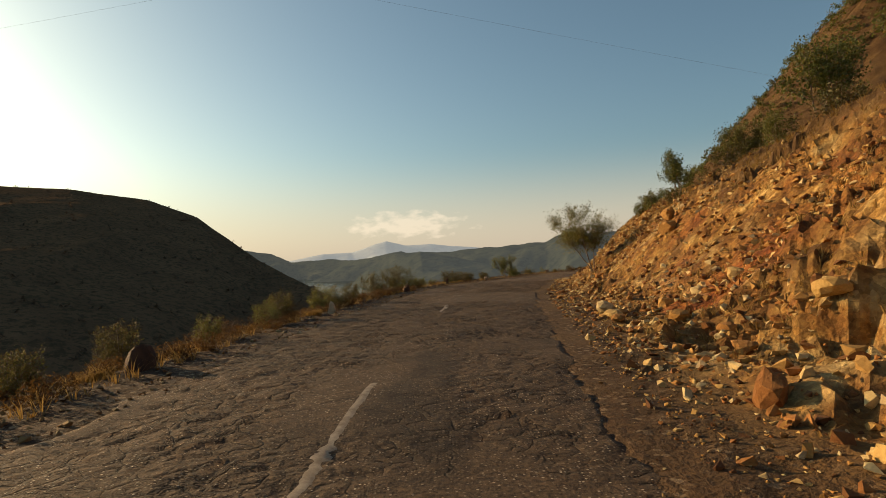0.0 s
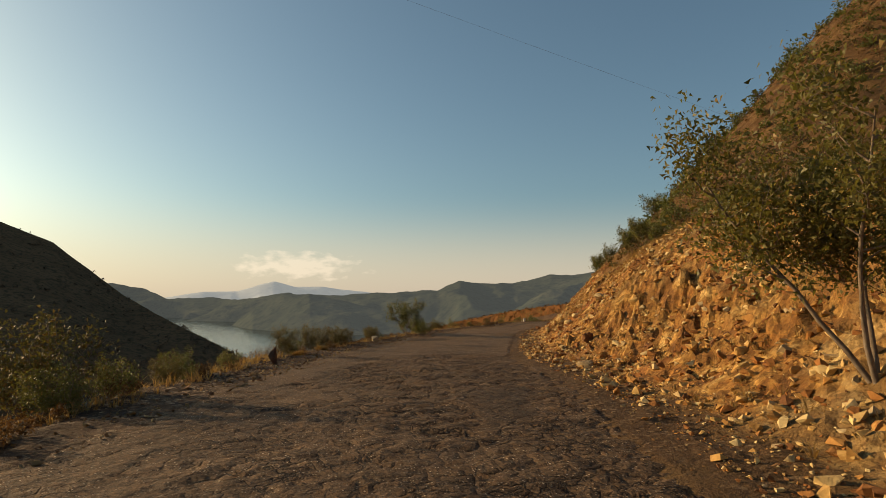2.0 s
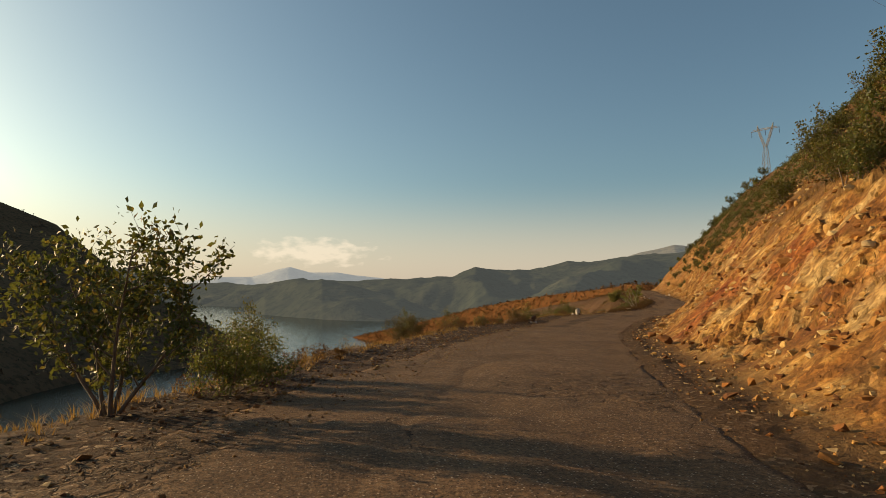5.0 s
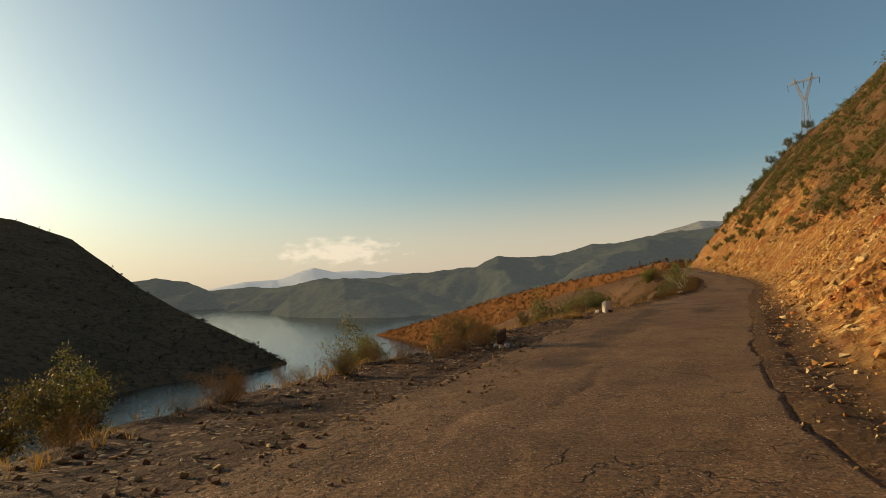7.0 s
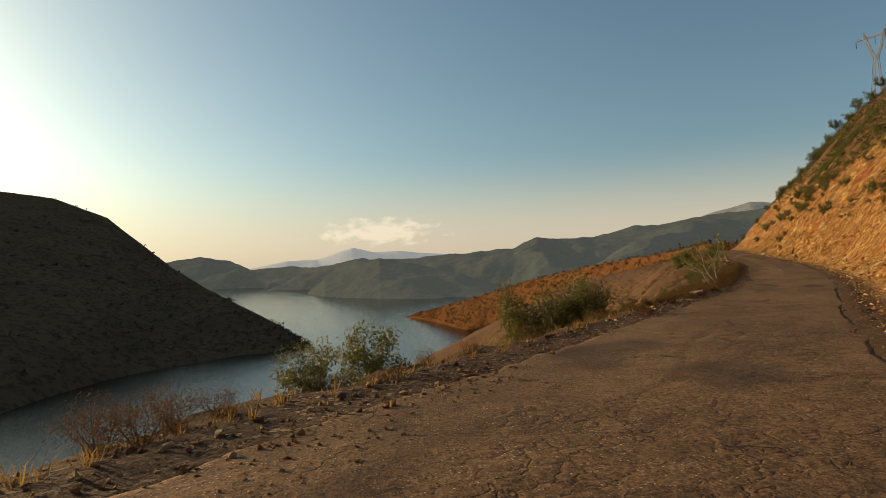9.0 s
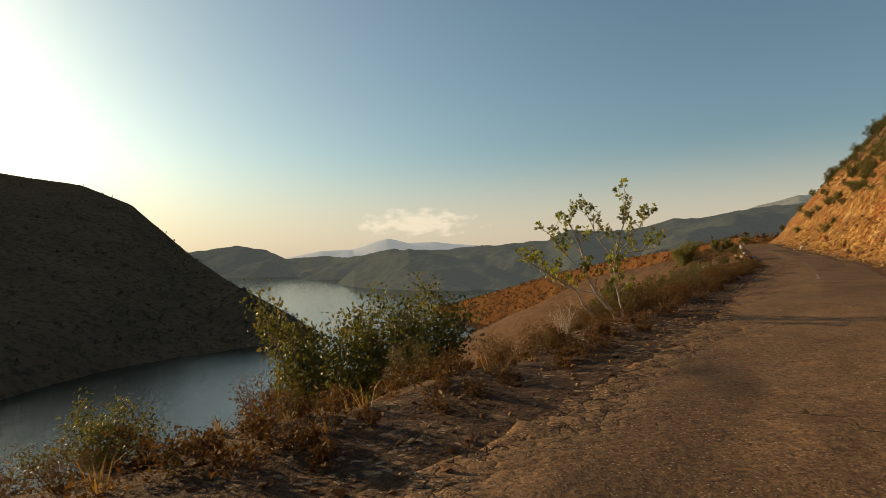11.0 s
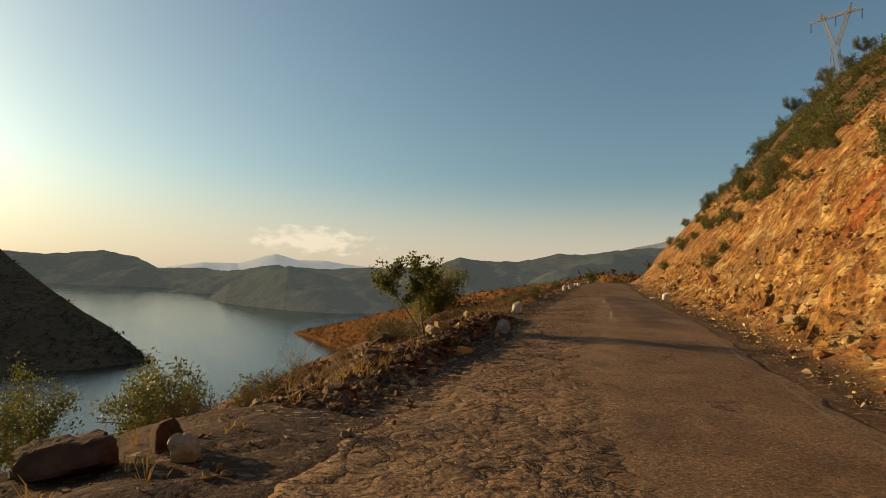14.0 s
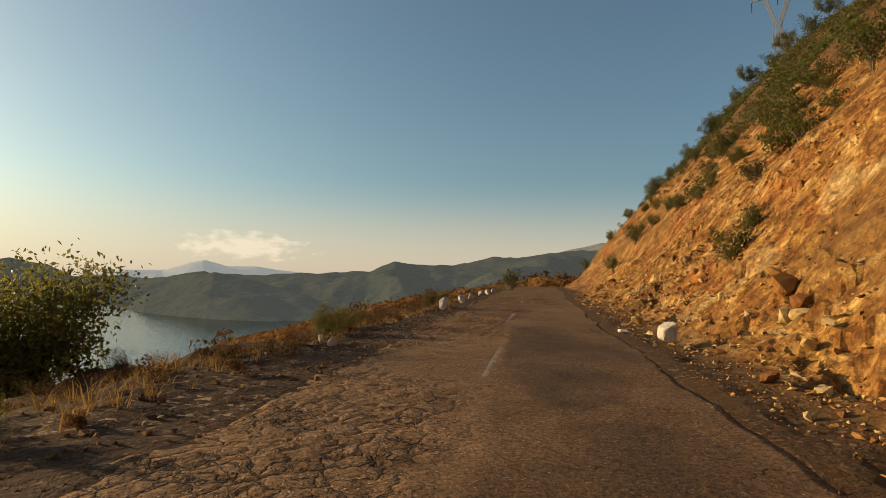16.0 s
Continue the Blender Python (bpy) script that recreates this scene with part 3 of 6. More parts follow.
def build_ground():
    s = np.concatenate([np.arange(-44, -6, 1.0), np.arange(-6, 246, 0.22), np.arange(246, S_END, 1.6)])
    xl = spaced((4, 0.2), (12, 0.6), (40, 2), (130, 9), (400, 30))[::-1]
    ur = spaced((9.5, 0.14), (18, 0.5), (44, 1.6), (140, 7))
    S = np.repeat(s[:, None], len(xl) + len(ur) + 2, 1)
    D = np.hstack([left_edge(s)[:, None] - xl[None], left_edge(s)[:, None] + 0.45, right_edge(s)[:, None] - 0.45, right_edge(s)[:, None] + ur[None]])
    X, Y = spot(S, D)
    Z = ground_z(S, D)
    U, XL = D - right_edge(S), left_edge(S) - D
    vw = np.interp(S, EDGE_S, VERGE)
    rocky = smooth(U, 1.0, 2.0) * (1 - smooth(U + 3.2 * fbm(S * 0.2, U * 0.3, 3, 81), 5.6 + 2.6 * smooth(S, 110, 150) + 7.0 * smooth(S, 180, 205), 7.6 + 3.2 * smooth(S, 110, 150) + 8.5 * smooth(S, 180, 205)))
    rocky = rocky * np.clip(0.95 + 1.2 * fbm(S * 0.35, U * 0.45, 4, 82), 0.25, 1)
    gravel = np.maximum((1 - smooth(XL, vw + 0.1, vw + 1.0)) * (XL > -0.01), 0.65 * (U > -0.01) * (1 - smooth(U, 0.5, 1.5)))
    scrubby = smooth(XL, vw * 0.5, vw + 1.2) + 0.6 * smooth(U + 2.5 * fbm(S * 0.15, U * 0.2, 3, 83), 6.5, 10)
    me = grid_mesh("ground", X, Y, Z, M_GROUND, True, (("rock", rocky), ("gravel", gravel), ("scrub", scrubby), ("below", smooth(XL, 7, 16))))
    tagged(new("ground", me), "steep orange hillside cut with broken rock above the road", "ground", kind="structure")


def line_d(s):
    return np.interp(s, [-10, 0, 20, 45, 110, 140, 163, 200, 210, 220, 240, 400], [-1.2, -1.2, -1.05, -1.0, -1.8, 0.0, 0.05, -0.38, -0.8, -1.1, -1.2, -1.2])


# the last two entries are long strips that only darken the left lane
PATCHES = [(32.0, 36.0, 0.2, 1.3), (51.9, 54.3, -0.3, 1.9), (4.0, 10.5, -0.95, 0.1), (58.0, 60.5, -4.2, -1.5), (103.3, 107.4, -0.95, 0.15), (91.0, 93.6, -3.3, -1.9), (111.0, 116.0, -3.9, -2.3), (110.5, 114.0, -1.8, -0.2), (103.9, 106.0, -2.35, -1.7), (132.5, 141.5, -1.7, -0.4), (136.0, 139.0, 0.3, 1.4), (197.6, 206.2, -0.2, 1.9), (206.8, 213.0, -0.5, 1.3), (213.6, 219.0, -0.7, 0.9), (171.0, 180.0, 0.6, 2.0), (93.5, 101.0, -3.1, -2.0), (99.0, 107.5, -2.9, -2.1)]


def crack_gap(x, y, seed):
    """Distance to the nearest joint of a jittered grid of slabs, and the slab's own height."""
    f1, f2 = np.full(np.shape(x), 9.0), np.full(np.shape(x), 9.0)
    val = np.zeros(np.shape(x))
    ix, iy = np.floor(x), np.floor(y)
    for dx in (-1, 0, 1):
        for dy in (-1, 0, 1):
            cx, cy = ix + dx, iy + dy
            dist = np.hypot(x - cx - hashed(cx, cy, seed), y - cy - hashed(cx, cy, seed + 1))
            near = dist < f1
            f2 = np.where(near, f1, np.minimum(f2, dist))
            val = np.where(near, hashed(cx, cy, seed + 2) - 0.5, val)
            f1 = np.where(near, dist, f1)
    return f2 - f1, val


def breakage(s, d):
    """How broken the old seal coat is: the hill side near the start, the outer lane farther on."""
    tilt = np.interp(s, [10, 60, 120, 138, 150, 194, 206], [-0.10, 0.02, 0.08, 0.16, 0.42, 0.42, 0.16])
    out = smooth(fbm(s * 0.10, d * 0.28, 3, 111) - tilt * (d + np.interp(s, [60, 150, 160], [0.5, 0.5, 0.1])), -0.12, 0.22)
    out = np.maximum(out, 0.75 * (1 - smooth(s, 40, 54)) * smooth(fbm(s * 0.16, d * 0.35, 3, 113), -0.16, 0.12))
    return out * np.interp(s, [60, 75, 122, 136], [1.0, 0.35, 0.35, 1.0])


def mending(s, d):
    """Dark mended or stained places, and two plainly darker strips, with soft, uneven outlines; the resurfaced lane
    ends sharply along the centre.
    """
    out = np.zeros(np.shape(s))
    ws, wd = s + 1.6 * fbm(s * 0.5, d * 0.7, 3, 171), d + 0.7 * fbm(s * 0.5 + 9, d * 0.8, 3, 172)
    for a, b, p, q in PATCHES:
        r = np.sqrt(((ws - (a + b) / 2) / ((b - a) / 2)) ** 2 + ((wd - (p + q) / 2) / ((q - p) / 2)) ** 2)
        out = np.maximum(out, (1 - smooth(r, 0.55, 1.15)) * (0.75 + 0.5 * fbm(s * 1.1, d * 1.4, 3, 173)))
    lane = smooth(ws, 196, 199) * (1 - smooth(ws, 214, 222)) * smooth(d, line_d(s) + 0.10, line_d(s) + 0.18) * (1 - smooth(wd, 1.3, 2.2))
    out = np.maximum(out, lane * (0.55 + 0.9 * fbm(s * 0.3, d * 0.5, 3, 174)))
    lane = smooth(ws, 146, 152) * (1 - smooth(ws, 192, 196)) * smooth(d, line_d(s) - 0.05, line_d(s) + 0.25)
    return np.clip(np.maximum(out, lane * (0.34 + 0.4 * fbm(s * 0.3, d * 0.5, 3, 175))), 0, 1)


def relief(s, d):
    """Broken slabs, joints and long cracks in the old asphalt; mended places are even."""
    broken = breakage(s, d)
    whole = 1 - np.clip(mending(s, d) * 1.2, 0, 1)
    wx, wy = s + 0.5 * fbm(s * 1.3, d * 1.3, 3, 121), d + 0.5 * fbm(s * 1.3 + 7, d * 1.3, 3, 122)
    gap, slab = crack_gap(wx * 1.5, wy * 2.0, 131)
    gap2, slab2 = crack_gap(wx * 4.0, wy * 4.4, 141)
    z = (1 + 0.6 * (1 - smooth(s, 40, 60))) * broken * (0.010 * slab - 0.018 * (1 - smooth(gap, 0.02, 0.18)) + 0.012 * slab2 - 0.010 * (1 - smooth(gap2, 0.02, 0.3)))
    for mid_d, lo, hi, seed in [(-1.75, -5, 120, 151), (-1.9, 60, 128, 152), (-0.5, 150, 196, 153), (-2.9, 20, 75, 154)]:
        off = np.abs(d - mid_d - 0.9 * fbm(s * 0.22, s * 0, 4, seed))
        z = z - 0.018 * (1 - smooth(off, 0.02, 0.10)) * smooth(vnoise(s * 0.3, s * 0, seed + 9), -0.05, 0.1) * (s > lo) * (s < hi)
    z = z + 0.004 * fbm(s * 5.0, d * 5.0, 2, 161)
    return z * whole


def road_top(s, d):
    le, re = left_edge(s), right_edge(s)
    x, y = spot(s, d)
    c = np.clip((d - (le + re) / 2) / ((re - le) / 2), -1, 1)
    return road_z(s) + 0.012 + 0.035 * (1 - c**2) + 0.05 * fbm(x * 0.45, y * 0.45, 3, 103) + 0.02 * fbm(x * 2.2, y * 2.2, 2, 104) + relief(s, d)


def build_road():
    s = np.concatenate([np.arange(-44, -4, 0.8), np.arange(-4, 236, 0.11), np.arange(236, S_END, 0.8)])
    v = np.linspace(0, 1, 58)
    le = left_edge(s) + 0.30 * fbm(s * 0.7, s * 0, 4, 101)
    re = right_edge(s) + 0.22 * fbm(s * 0.8, s * 0 + 9, 4, 102)
    D = le[:, None] + (re - le)[:, None] * v[None]
    D = np.hstack([D[:, :1] - 0.05, D, D[:, -1:] + 0.05])
    S = np.repeat(s[:, None], D.shape[1], 1)
    X, Y = spot(S, D)
    Z = road_top(S, D)
    Z[:, 0] -= 0.12
    Z[:, -1] -= 0.12
    age = np.interp(S, [-45, 15, 30, 60, 80, 135, 145], [1.0, 1.0, 0.75, 0.6, 0.3, 0.25, 0.0])
    tagged(new("road", grid_mesh("road", X, Y, Z, M_ROAD, False, (("age", age), ("broken", breakage(S, D)), ("mended", mending(S, D))))), "cracked and patched grey-brown asphalt mountain road", "road", kind="structure")


def laid(name, s0, s1, d0, d1, mat, ragged, seed, lift=0.012):
    """A thin sheet that lies on the road, with an uneven outline."""
    n, k = max(6, int((s1 - s0) / 0.15)), max(3, int(abs(d1 - d0) / 0.15) + 2)
    a, b = np.linspace(0, 1, n), np.linspace(0, 1, k)
    A, B = np.meshgrid(a, b, indexing="ij")
    P, Q = A * 2 - 1, B * 2 - 1
    S = (s0 + s1) / 2 + P * (s1 - s0) / 2
    D = (d0 + d1) / 2 + Q * (d1 - d0) / 2
    S = S + ragged * 2 * fbm(D * 0.9 + seed, A * 1.5, 3, seed)
    D = D + ragged * 2 * fbm(S * 0.8 + seed, B * 1.5, 3, seed + 7)
    X, Y = spot(S, D)
    rim = np.minimum(np.minimum(A, 1 - A) * (s1 - s0), np.minimum(B, 1 - B) * abs(d1 - d0))
    Z = road_top(S, D) + lift * np.clip(0.3 + rim / 0.15, 0, 1) - 0.012 * (rim <= 0)
    return grid_mesh(name, X, Y, Z, mat, False)


build_ground()
build_road()


# faded centre dashes
for k, (a, b) in enumerate([(3.6, 7.4), (17.5, 20.0), (161.0, 166.2), (176.0, 179.0), (199.5, 203.5), (209.8, 213.2), (219.0, 222.5), (230.0, 233.0), (241.0, 244.0)]):
    mid = float(line_d((a + b) / 2))
    ob = new("lane_dash", laid("lane_dash", a, b, mid - 0.085, mid + 0.085, M_PAINT, 0.007, 200 + k, 0.010))
    tagged(ob, "faded off-white centre dash painted on the road", "road marking", "centre dashes")
# remains of the pale edge line on the hill side
for k, (a, b) in enumerate([(171.5, 176.0), (177.0, 183.5), (184.2, 190.0), (191.5, 195.0)]):
    mid = float(right_edge((a + b) / 2)) - 0.30
    ob = new("edge_line", laid("edge_line", a, b, mid - 0.075, mid + 0.075, M_FAINT, 0.045, 240 + k, 0.006))
    tagged(ob, "worn pale edge line painted along the road", "road marking", "edge lines")


# ---- water and distance ----
LAKE = -60.0
O = (25.6, 92.2)


def build_water():
    n = 40
    g = np.linspace(-1, 1, n)
    g = np.sign(g) * g**2 * 6000
    X, Y = np.meshgrid(g, g + 600, indexing="ij")
    tagged(new("water", grid_mesh("water", X, Y, np.full(X.shape, LAKE), M_WATER)), "calm blue-green lake below the hills", "lake", kind="structure")
    X, Y = np.meshgrid(g * 1.2, g * 1.2 + 600, indexing="ij")
    tagged(new("ground_lake_bed", grid_mesh("ground_lake_bed", X, Y, np.full(X.shape, LAKE - 16.0), M_DARK)), "dark lake bed under the water", "ground", kind="structure")


def polar_hill(name, label, az, crest_el, crest_d, shore_d, mat, a0, a1, na, nd, back, rough, scale, seed, power=0.8):
    """A hill seen across the lake: crest and shore by bearing, with gullies between them."""
    A = np.linspace(a0, a1, na)
    V = np.concatenate([np.linspace(0, 1, nd), np.linspace(1, 2, nd // 2)[1:]])
    AA, VV = np.meshgrid(A, V, indexing="ij")
    cd, sd = np.interp(AA, az, crest_d), np.interp(AA, az, shore_d)
    cz = 1.0 + cd * np.tan(np.radians(np.interp(AA, az, crest_el)))
    thin = np.clip(np.minimum(AA - a0, a1 - AA) / 9.0, 0.02, 1) if back < 600 else 1.0
    R = np.where(VV < 1, sd - 15 * thin + (cd - sd + 15 * thin) * VV, cd + (VV - 1) * back * thin)
    X, Y = O[0] + R * np.sin(np.radians(AA)), O[1] + R * np.cos(np.radians(AA))
    rise = np.where(VV < 1, VV**power, 1 - smooth(VV, 1, 2.0))
    low = LAKE - 6
    Z = low + (cz - low) * rise
    mask = np.clip(thin * 1.6, 0, 1) * np.clip(np.minimum(VV * 3, 1), 0, 1) * np.clip(np.abs(VV - 1) * 2.2, 0.05, 1)
    Z = Z + rough * mask * fbm(X * scale, Y * scale, 4, seed, 0.45)
    ridged = np.abs(fbm(X * scale * 1.3, Y * scale * 0.9, 2, seed + 9))
    Z = Z - rough * 1.1 * mask * ridged
    Z = Z + rough * 0.05 * fbm(X * scale * 9, Y * scale * 9, 3, seed + 5)
    ob = new(name, grid_mesh(name, X, Y, Z, mat, False))
    tagged(ob, label, "hill", kind="structure")
    return X, Y, Z, VV


build_water()
dark = polar_hill("backdrop_hill_1", "dark scrub-covered hill in shade across the lake",
    [-80, -45, -36, -30, -26.3, -24, -21.2, -18.2, -13.7, -10.0, -9.6], [7.0, 7.4, 7.4, 6.6, 5.1, 3.1, 0.65, -1.45, -4.1, -6.5, -6.75],
    [1100, 1056, 1012, 930, 845, 775, 700, 615, 545, 514, 512], [260, 300, 330, 390, 425, 440, 455, 462, 468, 505, 511], M_DARK, -80, -9.6, 200, 70, 500, 14, 0.008, 400)
spur = polar_hill("backdrop_headland", "russet grassy headland running down to the lake",
    [-1.0, -0.6, 4.9, 10.9, 17.8, 23, 26.4, 32, 36], [-4.75, -4.6, -3.4, -1.75, -0.37, 0.34, 0.9, 0.9, 0.6],
    [742, 735, 620, 520, 420, 340, 290, 270, 260], [738, 726, 560, 474, 395, 310, 262, 235, 230], M_SPUR, -1.0, 36, 220, 60, 420, 7, 0.02, 500, 0.75)
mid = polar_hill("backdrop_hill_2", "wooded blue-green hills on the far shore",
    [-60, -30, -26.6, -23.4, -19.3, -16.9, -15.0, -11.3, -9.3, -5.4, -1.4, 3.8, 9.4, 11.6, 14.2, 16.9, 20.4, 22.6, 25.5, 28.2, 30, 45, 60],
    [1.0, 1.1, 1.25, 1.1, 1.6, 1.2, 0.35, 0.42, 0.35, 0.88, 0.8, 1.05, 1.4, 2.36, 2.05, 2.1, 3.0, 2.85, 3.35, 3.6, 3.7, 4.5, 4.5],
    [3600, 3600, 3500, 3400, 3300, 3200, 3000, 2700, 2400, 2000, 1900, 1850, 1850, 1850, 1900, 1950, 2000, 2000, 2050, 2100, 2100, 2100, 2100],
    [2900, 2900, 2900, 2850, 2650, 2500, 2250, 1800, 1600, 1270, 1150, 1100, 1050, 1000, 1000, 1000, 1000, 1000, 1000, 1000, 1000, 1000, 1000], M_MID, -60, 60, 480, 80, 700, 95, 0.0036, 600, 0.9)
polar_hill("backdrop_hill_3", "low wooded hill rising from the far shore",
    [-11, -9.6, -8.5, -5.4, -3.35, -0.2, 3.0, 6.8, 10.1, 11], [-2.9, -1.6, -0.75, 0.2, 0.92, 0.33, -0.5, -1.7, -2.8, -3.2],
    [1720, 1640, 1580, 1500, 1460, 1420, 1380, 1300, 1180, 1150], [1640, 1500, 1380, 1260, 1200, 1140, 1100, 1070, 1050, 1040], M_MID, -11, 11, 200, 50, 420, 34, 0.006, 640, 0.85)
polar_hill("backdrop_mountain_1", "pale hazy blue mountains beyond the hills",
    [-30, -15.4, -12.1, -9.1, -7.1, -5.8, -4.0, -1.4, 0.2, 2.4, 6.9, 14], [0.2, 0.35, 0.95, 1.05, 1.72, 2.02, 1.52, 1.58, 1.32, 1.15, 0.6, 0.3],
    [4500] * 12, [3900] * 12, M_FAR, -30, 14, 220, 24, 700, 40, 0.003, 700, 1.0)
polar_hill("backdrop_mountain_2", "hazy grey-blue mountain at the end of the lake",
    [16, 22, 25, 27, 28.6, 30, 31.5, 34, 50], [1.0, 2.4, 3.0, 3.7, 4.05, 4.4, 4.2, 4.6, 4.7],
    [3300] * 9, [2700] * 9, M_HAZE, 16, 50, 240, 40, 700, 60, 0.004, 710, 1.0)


# ---- stones ----
def hull(seed, points, stretch=(1, 1, 1), cut=0.0):
    """An angular stone: the hull of points near an ellipsoid."""
    rng = np.random.default_rng(seed)
    bm = bmesh.new()
    for _ in range(points):
        v = rng.normal(size=3)
        v = v / np.linalg.norm(v) * rng.uniform(0.72, 1.0)
        if cut:
            v = np.clip(v, -cut, cut)
        bm.verts.new(v * np.array(stretch))
    res = bmesh.ops.convex_hull(bm, input=bm.verts)
    loose = [e for e in res["geom_interior"] if isinstance(e, bmesh.types.BMVert)]
    bmesh.ops.delete(bm, geom=loose, context="VERTS")
    bmesh.ops.triangulate(bm, faces=bm.faces)
    bm.verts.index_update()
    v = np.array([x.co for x in bm.verts])
    f = np.array([[x.index for x in face.verts] for face in bm.faces])
    bm.free()
    return v, f


def turns(rng, n):
    q = rng.normal(size=(n, 4))
    w, x, y, z = (q / np.linalg.norm(q, axis=1)[:, None]).T
    return np.stack([np.stack([1 - 2 * (y * y + z * z), 2 * (x * y - w * z), 2 * (x * z + w * y)], -1),
                     np.stack([2 * (x * y + w * z), 1 - 2 * (x * x + z * z), 2 * (y * z - w * x)], -1),
                     np.stack([2 * (x * z - w * y), 2 * (y * z + w * x), 1 - 2 * (x * x + y * y)], -1)], 1)


def scatter(name, shapes, places, sizes, rng, mat, label, category, flatten=0.75):
    """Many small loose pieces joined into one sheet of stuff."""
    vs, fs, at = [], [], 0
    pick = rng.integers(0, len(shapes), len(places))
    for k, (v, f) in enumerate(shapes):
        m = pick == k
        n = int(m.sum())
        if not n:
            continue
        local = np.einsum("nij,vj->nvi", turns(rng, n), v) * sizes[m][:, None, None]
        local[:, :, 2] *= flatten
        local = local + places[m][:, None, :]
        vs.append(local.reshape(-1, 3))
        fs.append((f[None] + (np.arange(n) * len(v))[:, None, None] + at).reshape(-1, 3))
        at += n * len(v)
    ob = new(name, fast_mesh(name, np.vstack(vs), np.vstack(fs), mat, True))
    return tagged(ob, label, category, kind="stuff")


PEBBLES = [hull(1000 + k, 8, (1, 0.8, 0.6)) for k in range(10)]


def worn(seed, stretch=(1, 1, 1), level=3, planes=15, noise=0.05):
    """A broken stone: a ball cut by random planes, its edges worn and its faces pitted."""
    r = np.random.default_rng(seed)
    bm = bmesh.new()
    bmesh.ops.create_icosphere(bm, subdivisions=level, radius=1.0)
    bm.verts.index_update()
    v = np.array([x.co for x in bm.verts])
    f = np.array([[x.index for x in face.verts] for face in bm.faces])
    bm.free()
    n = r.normal(size=(planes, 3))
    n = n / np.linalg.norm(n, axis=1)[:, None]
    n[:6] = np.vstack([np.eye(3), -np.eye(3)]) + n[:6] * 0.35
    reach = r.uniform(0.42, 0.80, planes)
    t = reach[None] / np.maximum(v @ n.T, 0.05)
    t = np.sort(np.minimum(t, 1.05), axis=1)
    v = v * (0.96 * t[:, :1] + 0.04 * t[:, 1:2])
    q = v * 2.1 + seed
    bumps = fbm(q[:, 0] + q[:, 2] * 0.7, q[:, 1] - q[:, 2] * 0.6, 4, seed) + 0.6 * fbm(q[:, 1] * 2.4 + q[:, 2], q[:, 0] * 2.4 - q[:, 2] * 0.8, 3, seed + 5)
    return v * (1 + noise * 2 * bumps)[:, None] * np.array(stretch), f


ROCKS = [worn(1100 + k, (1, 0.8 + 0.03 * k, 0.72 + 0.04 * (k % 4)), 2, 13) for k in range(10)]
FINE_ROCKS = [worn(1150 + k, (1, 0.8 + 0.03 * k, 0.72 + 0.04 * (k % 4)), 4, 11, 0.07) for k in range(8)]
ROCK_MESHES = [fast_mesh("boulder", v, f, M_ROCK, True) for v, f in ROCKS]
PALE = make_plain("pale_grey_stone", (0.30, 0.22, 0.13), (0.52, 0.42, 0.28), 3.0, 0.85, 0.5, 0.04)
TAN_STONE = make_plain("golden_tan_stone", (0.26, 0.14, 0.05), (0.52, 0.34, 0.15), 3.0, 0.85, 0.5, 0.04)
M_YELLOW = make_plain("yellow_ochre_stone", (0.42, 0.24, 0.06), (0.66, 0.42, 0.13), 4.0, 0.85, 0.5, 0.03)
M_CHALK = make_plain("chalk_grey_stone", (0.22, 0.19, 0.16), (0.46, 0.42, 0.37), 3.5, 0.85, 0.6, 0.05)
# red-brown stone, its colour darkened to stand in for shade
RED_SHADED = make_plain("shade_darkened_red_stone", (0.050, 0.026, 0.018), (0.135, 0.068, 0.038), 2.5, 0.85, 0.6, 0.05)
M_GRAVEL = make_rock("dark_gravel", 0.58)
# the cut's rock again, darkened so that the heap reads as shaded
M_HEAP_SHADE = make_rock("shaded_heap_stone", 0.68)
rng = np.random.default_rng(7)


